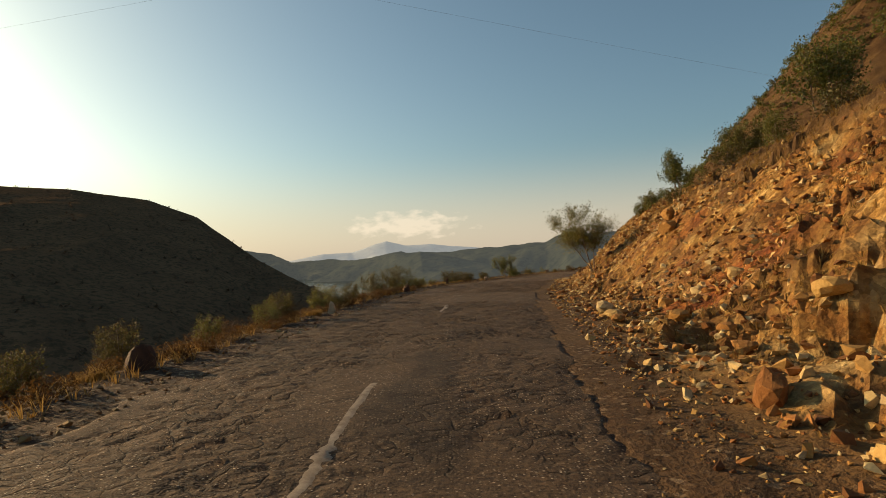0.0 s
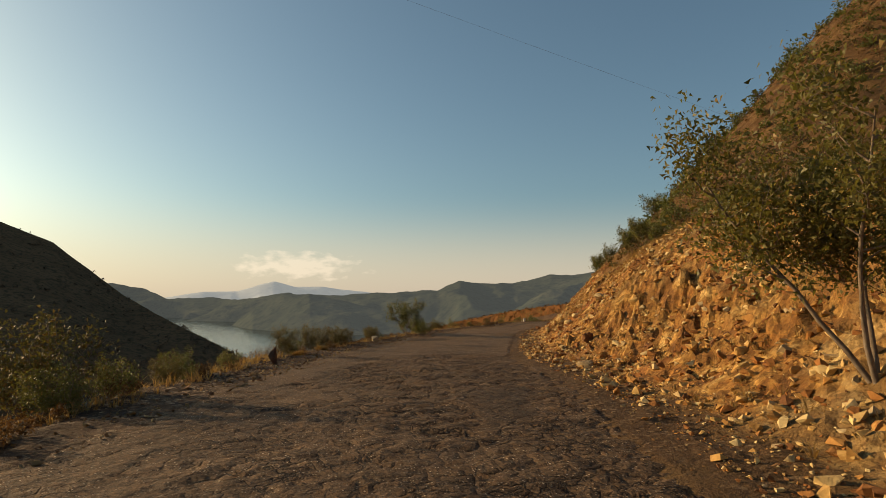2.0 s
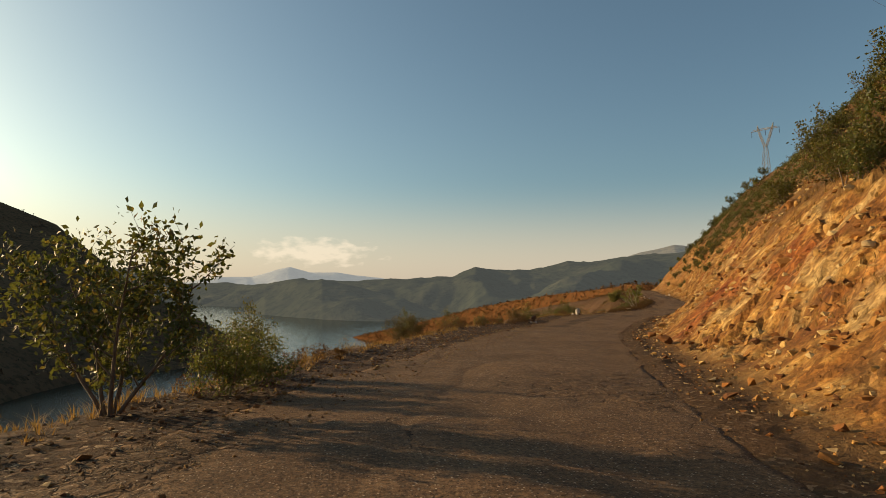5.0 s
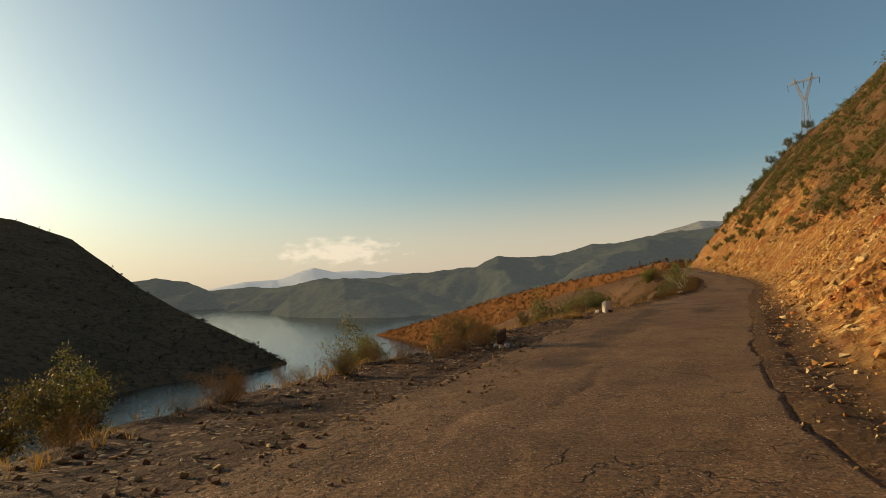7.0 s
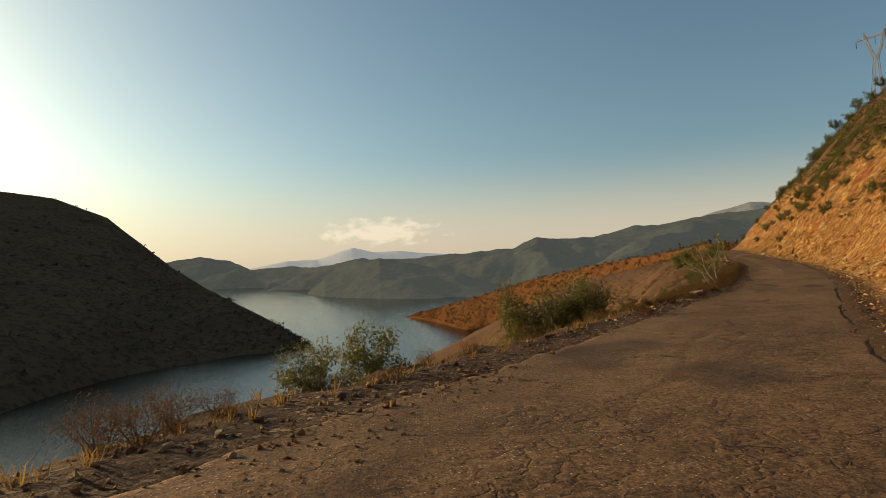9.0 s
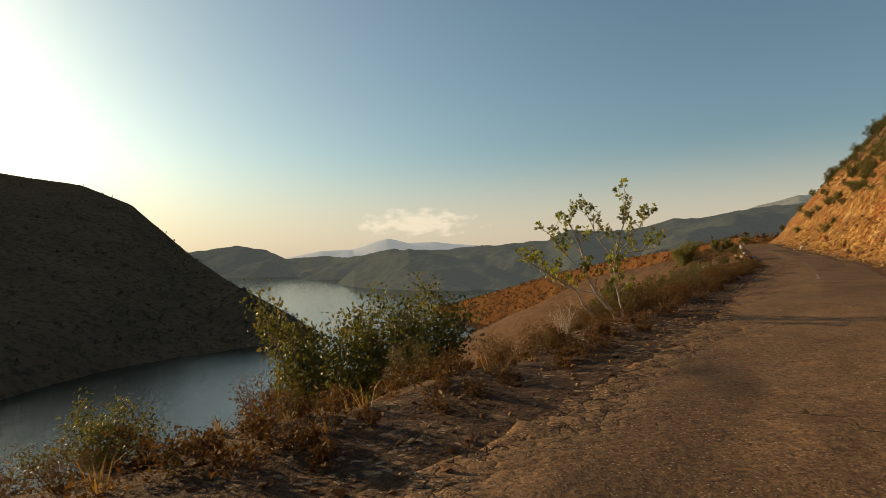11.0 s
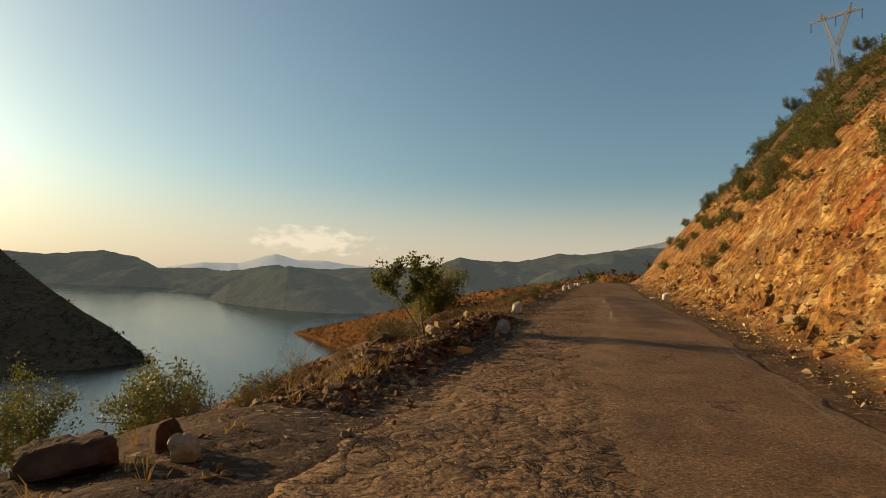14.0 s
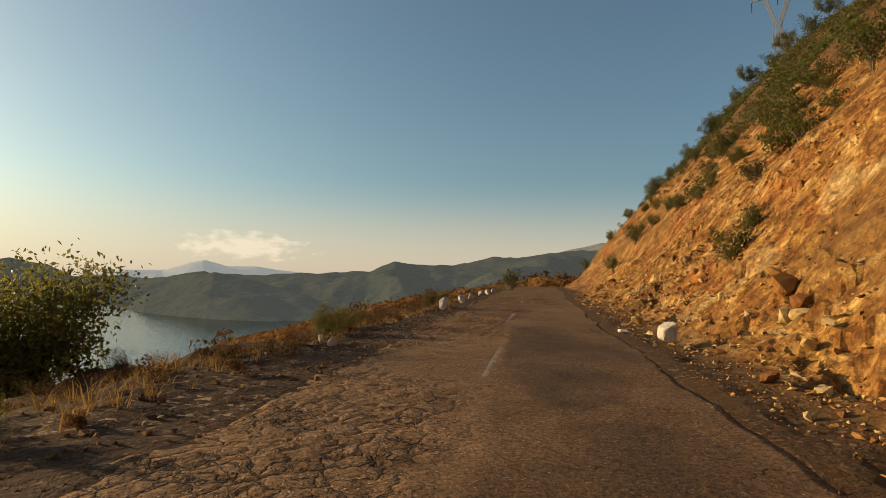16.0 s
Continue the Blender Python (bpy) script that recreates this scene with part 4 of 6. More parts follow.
def rubble():
    # broken rock over the cut, thickest at its foot
    n = 50000
    s = np.where(rng.random(n) < 0.4, rng.uniform(-4, 64, n), rng.uniform(-6, 246, n))
    u = 0.35 + rng.beta(1.1, 1.55, n) * 8.4
    keep = (fbm(s * 0.3, u * 0.5, 3, 91) + 0.28 + 0.25 * (u < 2.6) + 0.16 * (s < 40) * (u < 7)) > rng.uniform(-0.05, 0.55, n)
    s, u = s[keep], u[keep]
    size = 0.022 + 0.056 * rng.exponential(1.0, len(s)) ** 1.35 * np.clip(0.16 + u / 4.2, 0.28, 1.1)
    size = np.minimum(size, 0.17)
    d = right_edge(s) + u
    x, y = spot(s, d)
    z = ground_z(s, d) + size * 0.15
    scatter("rubble", PEBBLES, np.stack([x, y, z], -1), size, rng, M_ROCK, "loose broken ochre stones covering the cut slope", "rubble")
    # fine scree, thickest where the cut is highest
    n = 36000
    s = np.where(rng.random(n) < 0.75, rng.uniform(172, 246, n), rng.uniform(96, 180, n))
    u = 0.3 + rng.beta(1.15, 1.5, n) * 9.0
    keep = fbm(s * 0.35, u * 0.6, 3, 95) + 0.5 > rng.uniform(0, 0.8, n)
    s, u = s[keep], u[keep]
    size = np.minimum(0.014 + 0.024 * rng.exponential(1.0, len(s)) * np.clip(0.35 + u / 4, 0.35, 1.2), 0.12)
    d = right_edge(s) + u
    x, y = spot(s, d)
    scatter("scree", PEBBLES, np.stack([x, y, ground_z(s, d) + size * 0.2], -1), size, rng, M_ROCK, "fine loose ochre scree on the rock cut", "scree")
    # rubble between the rocks heaped along the drop, its shade put into the colour
    s2 = rng.uniform(184.6, 198.5, 6000)
    d2 = left_edge(s2) - 0.3 - rng.beta(1.3, 1.5, 6000) * 2.2
    x2, y2 = spot(s2, d2)
    z2 = np.minimum(0.025 + 0.04 * rng.exponential(1.0, 6000), 0.17)
    scatter("rubble", PEBBLES, np.stack([x2, y2, ground_z(s2, d2)], -1), z2, rng, M_HEAP_SHADE, "broken brown stones, darkened for shade, heaped along the drop", "rubble")
    # gravel on both shoulders
    n = 22000
    s = np.where(rng.random(n) < 0.35, rng.uniform(36, 112, n), rng.uniform(-4, 240, n))
    left = rng.random(n) < 0.72
    vw = np.interp(s, EDGE_S, VERGE)
    over = 0.25 + 1.1 * smooth(s, 36, 46) * (1 - smooth(s, 106, 114))
    d = np.where(left, left_edge(s) + over - rng.beta(1.2, 1.7, n) * (vw + 1.05 + over), right_edge(s) - 0.25 + rng.beta(1.2, 1.6, n) * 1.9)
    x, y = spot(s, d)
    size = 0.015 + 0.022 * rng.exponential(1.0, n)
    size = np.minimum(size, 0.09)
    size = np.where(d > left_edge(s) + 0.3, size * 0.55, size)
    z = np.maximum(ground_z(s, d), np.where((d > left_edge(s)) & (d < right_edge(s)), road_top(s, d), -99)) + size * 0.2
    scatter("gravel", PEBBLES, np.stack([x, y, z], -1), size, rng, M_GRAVEL, "loose gravel along both edges of the road", "gravel")


rubble()


def boulder(s, d, size, label, group="", mat=None, name="boulder", tall=0.7, sink=0.25, k=None, spin=None):
    k = int(rng.integers(0, len(ROCK_MESHES))) if k is None else k
    me = ROCK_MESHES[k]
    if mat and not group:
        me = fast_mesh(name, *FINE_ROCKS[k % 8], mat, True)
    elif mat:
        me = fast_mesh(name, *ROCKS[k], mat, True)
    ob = new(name, me)
    x, y = spot(s, d)
    z = float(ground_z(s, d)) + size * tall * (0.62 - sink)
    spin = rng.uniform(0, 360) if spin is None else spin
    ob.matrix_world = pose(float(x), float(y), z, rng.uniform(-14, 14), rng.uniform(-14, 14), spin) @ Matrix.Diagonal((size, size * 0.85, size * tall, 1))
    tagged(ob, label, "boulder" if name == "boulder" else "rock", group)
    return ob


# fallen blocks on the cut
rng = np.random.default_rng(8)
for _ in range(260):
    s = rng.uniform(0, 240)
    u = 0.9 + rng.beta(1.3, 2.0) * 6.2
    boulder(s, float(right_edge(s)) + u, 0.11 + 0.10 * min(rng.exponential(1.0), 2.4), "angular ochre rock lying on the broken cut slope", "rocks on the cut slope", tall=rng.uniform(0.6, 1.0), name="rock")
for s, u, size, tall in [(215.4, 3.4, 0.42, 1.25), (214.2, 2.9, 0.26, 1.3), (212.5, 2.6, 0.22, 0.9), (210.5, 2.3, 0.2, 0.8), (209.0, 2.0, 0.18, 0.7), (13.5, 2.9, 0.2, 1.0), (14.6, 3.4, 0.24, 0.8), (8.2, 3.4, 0.3, 0.9), (10.4, 2.8, 0.18, 0.9), (22.0, 4.6, 0.55, 1.1), (23.2, 4.9, 0.42, 1.2), (26.4, 2.6, 0.3, 0.8), (34.6, 5.4, 0.5, 0.9), (36.0, 5.6, 0.4, 1.0), (44.0, 3.5, 0.3, 0.8), (51.0, 3.9, 0.4, 0.6), (186.0, 2.2, 0.34, 0.9), (190.6, 1.7, 0.28, 0.9)]:
    boulder(s, float(right_edge(s)) + u, size, "large angular block fallen from the orange rock cut", "large blocks on the cut", tall=tall)

# the bank of rocks along the drop
rng = np.random.default_rng(9)
for _ in range(140):
    s = rng.uniform(185.2, 198.2) if rng.random() < 0.75 else rng.normal(193.0, 0.9)
    boulder(s, float(left_edge(s)) - 0.45 - rng.beta(1.4, 1.6) * 1.6, 0.055 + 0.055 * min(rng.exponential(1.0), 2.8), "angular rock, darkened for shade, heaped along the road's edge", "rocks heaped along the drop", mat=None if rng.random() < 0.04 else RED_SHADED, tall=rng.uniform(0.55, 1.05), sink=0.2)
for s, d, size, mat, label in [
    (182.1, -4.15, 0.36, RED_SHADED, "big red-brown boulder at the edge of the drop"), (182.7, -3.75, 0.22, RED_SHADED, "orange-brown boulder beside the gravel verge"),
    (182.5, -3.4, 0.2, PALE, "flat pale slab lying on the gravel verge"), (189.9, -3.05, 0.17, M_YELLOW, "upright yellow rock at the foot of the heap"),
    (192.1, -3.75, 0.17, M_YELLOW, "yellow broken rock in the heap along the drop"), (191.8, -4.15, 0.30, TAN_STONE, "tan slab of rock lying across the heap"), (193.4, -4.2, 0.13, M_WHITE, "small white rock on top of the heap"),
    (193.2, -3.1, 0.10, TAN_STONE, "small orange stone at the foot of the heap"), (194.35, -3.2, 0.34, M_CHALK, "rounded grey-white boulder on the verge"), (196.5, -4.6, 0.20, PALE, "pale rock at the edge of the drop"),
    (200.4, -3.6, 0.10, RED_SHADED, "small brown stone beside the white boulder"),
    (191.0, -4.05, 0.2, PALE, "pale rock in the heap along the drop"), (189.4, -4.5, 0.24, RED_SHADED, "big dark rock at the end of the heap"), (188.0, -4.1, 0.22, RED_SHADED, "big dark rock in the heap along the drop"),
    (168.5, -3.75, 0.40, TAN_STONE, "golden-tan boulder lying in the scrub"), (169.9, -4.5, 0.22, RED_SHADED, "red-brown rock behind the tan boulder"), (168.4, -3.2, 0.09, M_WHITE, "small white stone at the road's edge"),
    (169.2, -3.6, 0.16, TAN_STONE, "small tan rock beside the tan boulder"),
    (131.8, -3.7, 0.30, PALE, "flat pale stone lying in dry scrub"), (9.0, -5.1, 0.40, RED_SHADED, "dark earth-brown boulder at the verge"),
    (29.9, -4.75, 0.2, RED_SHADED, "brown rock at the edge of the verge"), (177.0, -3.2, 0.14, PALE, "small pale rock on the verge")]:
    boulder(s, d, size, label, mat=mat, tall=0.98 if size > 0.28 else 1.0, sink=0.28 if size > 0.28 else 0.16, k=1 if mat is TAN_STONE and size > 0.3 else None)


for _ in range(70):
    s = rng.uniform(96, 128) if rng.random() < 0.6 else rng.uniform(84, 96)
    boulder(s, float(left_edge(s)) - float(np.interp(s, EDGE_S, VERGE)) * rng.uniform(0.55, 0.95), rng.uniform(0.04, 0.10), "small dark stone along the brink of the verge", "stones along the brink", mat=RED_SHADED if rng.random() < 0.7 else PALE, name="rock")


def marker(s, d, height, width, mat, label, k, lean=6, spin=None):
    """An upright stone set on the verge, wider at its foot."""
    v, f = worn(1300 + k, (width * 0.66, width * 0.5, height * 0.62), 4, 14, 0.06)
    v = v * np.array([1, 1, 1]) * np.clip(1.06 - 0.30 * (v[:, 2:3] / (height * 0.5)), 0.7, 1.4) ** np.array([1, 1, 0])
    ob = new("marker_stone", fast_mesh("marker_stone", v, f, mat, True))
    x, y = spot(s, d)
    ob.matrix_world = pose(float(x), float(y), float(ground_z(s, d)) + height * 0.42, rng.uniform(-lean, lean), rng.uniform(-lean, lean), rng.uniform(0, 360) if spin is None else spin)
    return tagged(ob, label, "stone", "marker stones along the verge")


marker(104.25, -4.05, 0.72, 0.34, M_WHITE, "upright whitewashed marker stone on the gravel verge", 7, 2, 20)
marker(103.75, -4.3, 0.20, 0.22, M_WHITE, "small white stone propping the marker", 2)
marker(104.35, -3.95, 0.20, 0.26, RED_SHADED, "small brown stone at the marker's foot", 3)
marker(214.6, 2.5, 0.66, 0.40, M_WHITE, "whitewashed block stone at the foot of the cut", 4)
marker(201.0, -3.85, 0.52, 0.62, M_WHITE, "square white limestone block beside the road", 12, 2, 70)
marker(217.0, 1.9, 0.14, 0.28, M_WHITE, "low white stone at the road's edge", 5)
for k, (s, d, h) in enumerate([(212.3, -3.95, 0.22), (212.7, -4.35, 0.20), (223.9, -3.85, 0.55), (228.2, -3.75, 0.42), (232.6, -3.9, 0.32), (236.4, -3.8, 0.38), (239.4, -3.7, 0.36), (243.0, -3.7, 0.34), (251.5, -3.0, 0.6)]):
    marker(s, d, h, h * 0.8, M_WHITE, "white stone marking the outer edge of the road", 10 + k)
marker(17.7, -4.35, 0.48, 0.22, PALE, "broken pale concrete marker post beside the road", 30, 4)
marker(41.3, -4.75, 0.50, 0.22, RED_SHADED, "upright brown stone standing on the verge", 31)
marker(56.3, -5.0, 0.40, 0.42, PALE, "rounded pale stone standing on the verge", 32)
marker(30.1, -4.7, 0.50, 0.42, RED_SHADED, "dark rock stacked on another at the verge", 33)


def cairn():
    root = new("cairn", None)
    x, y = spot(94.4, -4.55)
    root.matrix_world = pose(float(x), float(y), float(ground_z(94.4, -4.55)))
    v, f = worn(1403, (0.15, 0.12, 0.30), 4, 9, 0.09)
    top = part("upright_stone", fast_mesh("upright_stone", v, f, RED_SHADED, False), root, "red-brown upright stone")
    top.location = (0, 0, 0.27)
    for k, (a, b, c, r, m) in enumerate([(-0.14, 0.05, 0.06, 0.15, M_CHALK), (0.10, -0.10, 0.06, 0.14, M_CHALK), (0.16, 0.12, 0.05, 0.12, RED_SHADED), (-0.05, -0.16, 0.05, 0.11, PALE), (0.02, 0.18, 0.05, 0.13, RED_SHADED)]):
        st = part("base_stone", fast_mesh("base_stone", ROCKS[k][0] * r, ROCKS[k][1], m), root)
        st.location = (a, b, c)
    tagged(root, "small cairn of white stones round a red-brown upright", "cairn")


cairn()


# ---- plants ----
def tube(verts, faces, pts, r0, r1, sides=5):
    n = len(pts)
    base = len(verts)
    for i, p in enumerate(pts):
        a = pts[min(i + 1, n - 1)] - pts[max(i - 1, 0)]
        a = a / (np.linalg.norm(a) + 1e-9)
        side = np.cross(a, (0.31, 0.17, 0.93) if abs(a[2]) < 0.9 else (1, 0, 0))
        side = side / np.linalg.norm(side)
        other = np.cross(a, side)
        r = r0 + (r1 - r0) * i / (n - 1)
        for k in range(sides):
            t = 2 * math.pi * k / sides
            verts.append(p + (side * math.cos(t) + other * math.sin(t)) * r)
    for i in range(n - 1):
        for k in range(sides):
            q = (k + 1) % sides
            faces.append((base + i * sides + k, base + i * sides + q, base + (i + 1) * sides + q, base + (i + 1) * sides + k))


def grown(r, start, way, length, steps, wander, lift):
    pts, way = [np.array(start, float)], np.array(way, float)
    for _ in range(steps):
        way = way / np.linalg.norm(way) + r.normal(size=3) * wander + np.array([0, 0, lift])
        pts.append(pts[-1] + way / np.linalg.norm(way) * length / steps)
    return np.array(pts)


def plant_shape(seed, height, stems, spread, limbs, twigs, leaves, leaf, thick, base=0.25, lean=(0, 0), tuft=0.12, lift=0.10, droop=0.0, fine=False):
    """Tapered stems that fork into limbs and twigs, with leaves along the twigs."""
    r = np.random.default_rng(seed)
    wv, wf, twig_pts = [], [], []
    for k in range(stems):
        az = 2 * math.pi * (k + r.uniform(-0.3, 0.3)) / stems
        out = np.array([math.cos(az), math.sin(az), 0]) * spread * (0.3 if stems == 1 else r.uniform(0.5, 1.1))
        long = height * r.uniform(0.72, 1.0)
        st = grown(r, out * 0.06 * height, out + np.array([lean[0], lean[1], 1.0]), long, 7, 0.11, lift * 0.5)
        tube(wv, wf, st if fine else st[[0, 2, 4, 7]], thick, thick * 0.28, 5 if fine else 3)
        for j in range(limbs):
            t = base + (1 - base) * (j + r.uniform(0, 0.9)) / limbs
            i = min(int(t * 7), 6)
            p = st[i] + (st[i + 1] - st[i]) * (t * 7 - i)
            az2 = r.uniform(0, 2 * math.pi)
            way = np.array([math.cos(az2), math.sin(az2), r.uniform(0.1, 0.9)]) + out * 0.5
            lb = grown(r, p, way, height * r.uniform(0.22, 0.42) * (1.15 - 0.5 * t), 5, 0.18, lift)
            if thick > 0.009:
                tube(wv, wf, lb if fine else lb[[0, 2, 5]], thick * 0.42, thick * 0.12, 4 if fine else 3)
            twig_pts.append(lb[2:])
            for _ in range(twigs):
                q = lb[r.integers(1, 6)]
                tw = grown(r, q, r.normal(size=3) + np.array([0, 0, 0.5]) + way * 0.7, height * r.uniform(0.08, 0.2), 3, 0.25, lift)
                if fine:
                    tube(wv, wf, tw, thick * 0.14, thick * 0.06, 3)
                twig_pts.append(tw)
    spots = np.vstack(twig_pts)
    c = spots[r.integers(0, len(spots), leaves)] + np.clip(r.normal(size=(leaves, 3)), -1.25, 1.25) * tuft * height * 0.35
    c[:, 2] = np.maximum(c[:, 2], 0.03)
    a = r.normal(size=(leaves, 3)) + np.array([0, 0, 0.25 - droop])
    a = a / np.linalg.norm(a, axis=1)[:, None]
    b = np.cross(a, r.normal(size=(leaves, 3)))
    b = b / np.linalg.norm(b, axis=1)[:, None]
    ln = (leaf * r.uniform(0.6, 1.35, leaves))[:, None]
    nrm = np.cross(a, b)
    if leaf < 0.07:
        lv = np.stack([c, c + a * ln + b * ln * 0.2, c + a * ln * 0.75 - b * ln * 0.3], 1).reshape(-1, 3)
        lf = np.arange(leaves * 3).reshape(-1, 3)
    else:
        lv = np.stack([c, c + a * ln * 0.5 + b * ln * 0.27 + nrm * ln * 0.06, c + a * ln, c + a * ln * 0.5 - b * ln * 0.27 + nrm * ln * 0.06], 1).reshape(-1, 3)
        lf = np.arange(leaves * 4).reshape(-1, 4)
    return np.array(wv), np.array(wf), lv, lf


def plant(name, shape, bark, leaf, label, category, group=""):
    wv, wf, lv, lf = shape
    root = new(name, None)
    part("trunk", fast_mesh("trunk", wv, wf, bark, False), root)
    part("crown", fast_mesh("crown", lv, lf, leaf, True), root)
    return tagged(root, label, category, group)


def place_at(s, d, sink=0.05):
    x, y = spot(s, d)
    return float(x), float(y), float(ground_z(s, d)) - sink


def set_plant(ob, s, d, scale=1.0, spin=0.0, tall=1.0, tip=0.0, sink=0.05):
    ob.matrix_world = pose(*place_at(s, d, sink), tip, 0, spin) @ Matrix.Diagonal((scale, scale, scale * tall, 1))
    return ob


used = set()


def again(proto, s, d, scale=1.0, tall=1.0, spin=None, sink=0.05, label="", group=""):
    """The first use places the plant itself, later ones copies of it."""
    spin = rng.uniform(0, 360) if spin is None else spin
    if proto.name in used:
        ob = copy_thing(proto, pose(0, 0, 0))
    else:
        used.add(proto.name)
        ob = proto
    set_plant(ob, s, d, scale, spin, tall, 0, sink)
    if label:
        tagged(ob, label)
    if group:
        tagged(ob, group=group)
    return ob


# trees that stand out
def fig_tree():
    """Three leaning stems that fork upwards, with tufts of lobed leaves at the tips."""
    r = np.random.default_rng(21)
    stems = [[(-0.30, 0.0, 0.0), (-0.60, -0.1, 0.33), (-0.86, -0.15, 0.62), (-1.05, -0.2, 0.95), (-1.6, -0.3, 1.3), (-2.0, -0.35, 1.55)],
             [(0, 0, 0), (-0.13, 0.02, 0.38), (-0.48, 0.05, 0.84), (-0.70, 0.1, 1.3), (-0.79, 0.1, 1.8), (-1.05, 0.15, 2.5)],
             [(-0.48, 0.05, 0.84), (-1.0, 0.3, 0.95), (-1.45, 0.45, 1.12), (-1.9, 0.6, 1.5)], [(-0.70, 0.1, 1.3), (-1.1, 0.2, 1.7), (-1.5, 0.2, 2.25)],
             [(0.12, 0.05, 0), (0.09, 0.05, 0.43), (0.0, 0.05, 0.84), (-0.07, 0.0, 1.25), (-0.05, 0.0, 1.6)],
             [(-0.05, 0, 1.6), (-0.38, 0.1, 2.07), (-0.64, 0.2, 2.68)], [(-0.05, 0, 1.6), (0.03, -0.2, 2.2), (0.13, -0.3, 2.8)], [(-0.05, 0, 1.6), (0.36, 0.2, 1.76), (1.0, 0.4, 1.82)], [(-0.05, 0, 1.6), (0.3, -0.1, 2.1), (0.62, -0.1, 2.5)]]
    wv, wf, lv, lf = [], [], [], []
    thick = [0.032, 0.038, 0.018, 0.015, 0.031, 0.018, 0.018, 0.018, 0.015]
    for pts, w in zip(stems, thick):
        fine = spline(np.array(pts), 4) + r.normal(size=((len(pts) - 1) * 4 + 1, 3)) * 0.010
        fine[0] = pts[0]
        tube(wv, wf, fine, w, max(w * 0.42, 0.009), 7)
        n = len(fine)
        for j in range(max(6, n // 2 + 5)):
            p = fine[min(n - 1, int(n * (0.42 + 0.58 * (j + r.random()) / (n // 2 + 3))))]
            if p[2] < 0.8:
                continue
            tw = grown(r, p, np.array([r.normal() * 0.9, r.normal() * 0.9, r.uniform(0.3, 1.1)]), r.uniform(0.2, 0.55), 4, 0.12, 0.16)
            tube(wv, wf, tw, 0.009, 0.004, 4)
            for q in (tw[-1], tw[-1], tw[-2], tw[2]):
                if r.random() < 0.15:
                    continue
                for _ in range(int(r.integers(2, 5))):
                    a = r.normal(size=3) + np.array([0, 0, 0.1])
                    a = a / np.linalg.norm(a)
                    b = np.cross(a, r.normal(size=3))
                    b = b / np.linalg.norm(b)
                    size = r.uniform(0.06, 0.125)
                    c = q + a * 0.04
                    # a lobed leaf: three points beyond a narrow base
                    for turn_by, reach in ((-0.75, 0.8), (0.0, 1.0), (0.75, 0.8)):
                        way = a * math.cos(turn_by) + b * math.sin(turn_by)
                        side = b * math.cos(turn_by) - a * math.sin(turn_by)
                        i = len(lv)
                        lv.extend([c, c + way * size * reach * 0.6 + side * size * 0.19, c + way * size * reach, c + way * size * reach * 0.6 - side * size * 0.19])
                        lf.append((i, i + 1, i + 2, i + 3))
    return np.array(wv), np.array(wf), np.array(lv), np.array(lf)


fig = plant("sapling_tree", fig_tree(), M_PALEBARK, M_FIG, "sparse young tree with pale bare limbs leaning over the drop", "tree")
fig_t = (float(np.interp(145.6, ARC, TAN[:, 0])), float(np.interp(145.6, ARC, TAN[:, 1])))
set_plant(fig, 145.3, -3.8, 1.0, math.degrees(math.atan2(-fig_t[0], fig_t[1])) + 34, sink=0.25)
ash = plant("roadside_tree", plant_shape(33, 2.55, 2, 0.26, 7, 5, 3300, 0.11, 0.038, 0.62, (-0.55, 0.0), 0.10, 0.12, fine=True), M_BARK, M_LEAF, "small two-stemmed tree with a dark green crown above the rock heap", "tree")
set_plant(ash, 194.6, -5.4, 0.86, math.degrees(math.atan2(-float(np.interp(194.6, ARC, TAN[:, 0])), float(np.interp(194.6, ARC, TAN[:, 1])))) + 26)
hawthorn = plant("round_tree", plant_shape(44, 2.95, 7, 0.62, 10, 7, 16000, 0.115, 0.045, 0.04, (0, 0), 0.30, 0.0, fine=True), M_BARK, M_HAW, "dense round-crowned green bush tree beside the road", "tree")
set_plant(hawthorn, 211.6, -10.2, 0.94, 60, 1.04)
low_tree = plant("lakeside_tree", plant_shape(91, 7.0, 6, 0.34, 9, 6, 15000, 0.21, 0.07, 0.22, (0, 0), 0.17, 0.12, fine=True), M_BARK, M_LEAF2, "grey-green upright tree rooted on the slope below", "tree", "trees below the road")
set_plant(low_tree, 152.2, -14.5, 0.86, 0, 1.0)
set_plant(copy_thing(low_tree, pose(0, 0, 0)), 152.0, -18.6, 1.0, 130, 1.26)
shrubtree = plant("shrub_tree", plant_shape(55, 2.9, 5, 0.50, 7, 5, 5200, 0.10, 0.035, 0.2, (0, 0), 0.10, 0.12, fine=True), M_BARK, M_LEAF2, "open many-stemmed shrub tree with green and rusty leaves", "tree")
set_plant(shrubtree, 65.0, -5.3, 0.84, 10)
slope_oak = plant("slope_tree", plant_shape(66, 2.8, 3, 0.34, 9, 6, 15000, 0.066, 0.032, 0.44, (-0.14, 0.06), 0.17, 0.08, fine=True), M_BARK, M_OAK, "small leaning oak growing out of the rock cut", "tree")
set_plant(slope_oak, 31.6, 4.7, 1.1, 0)

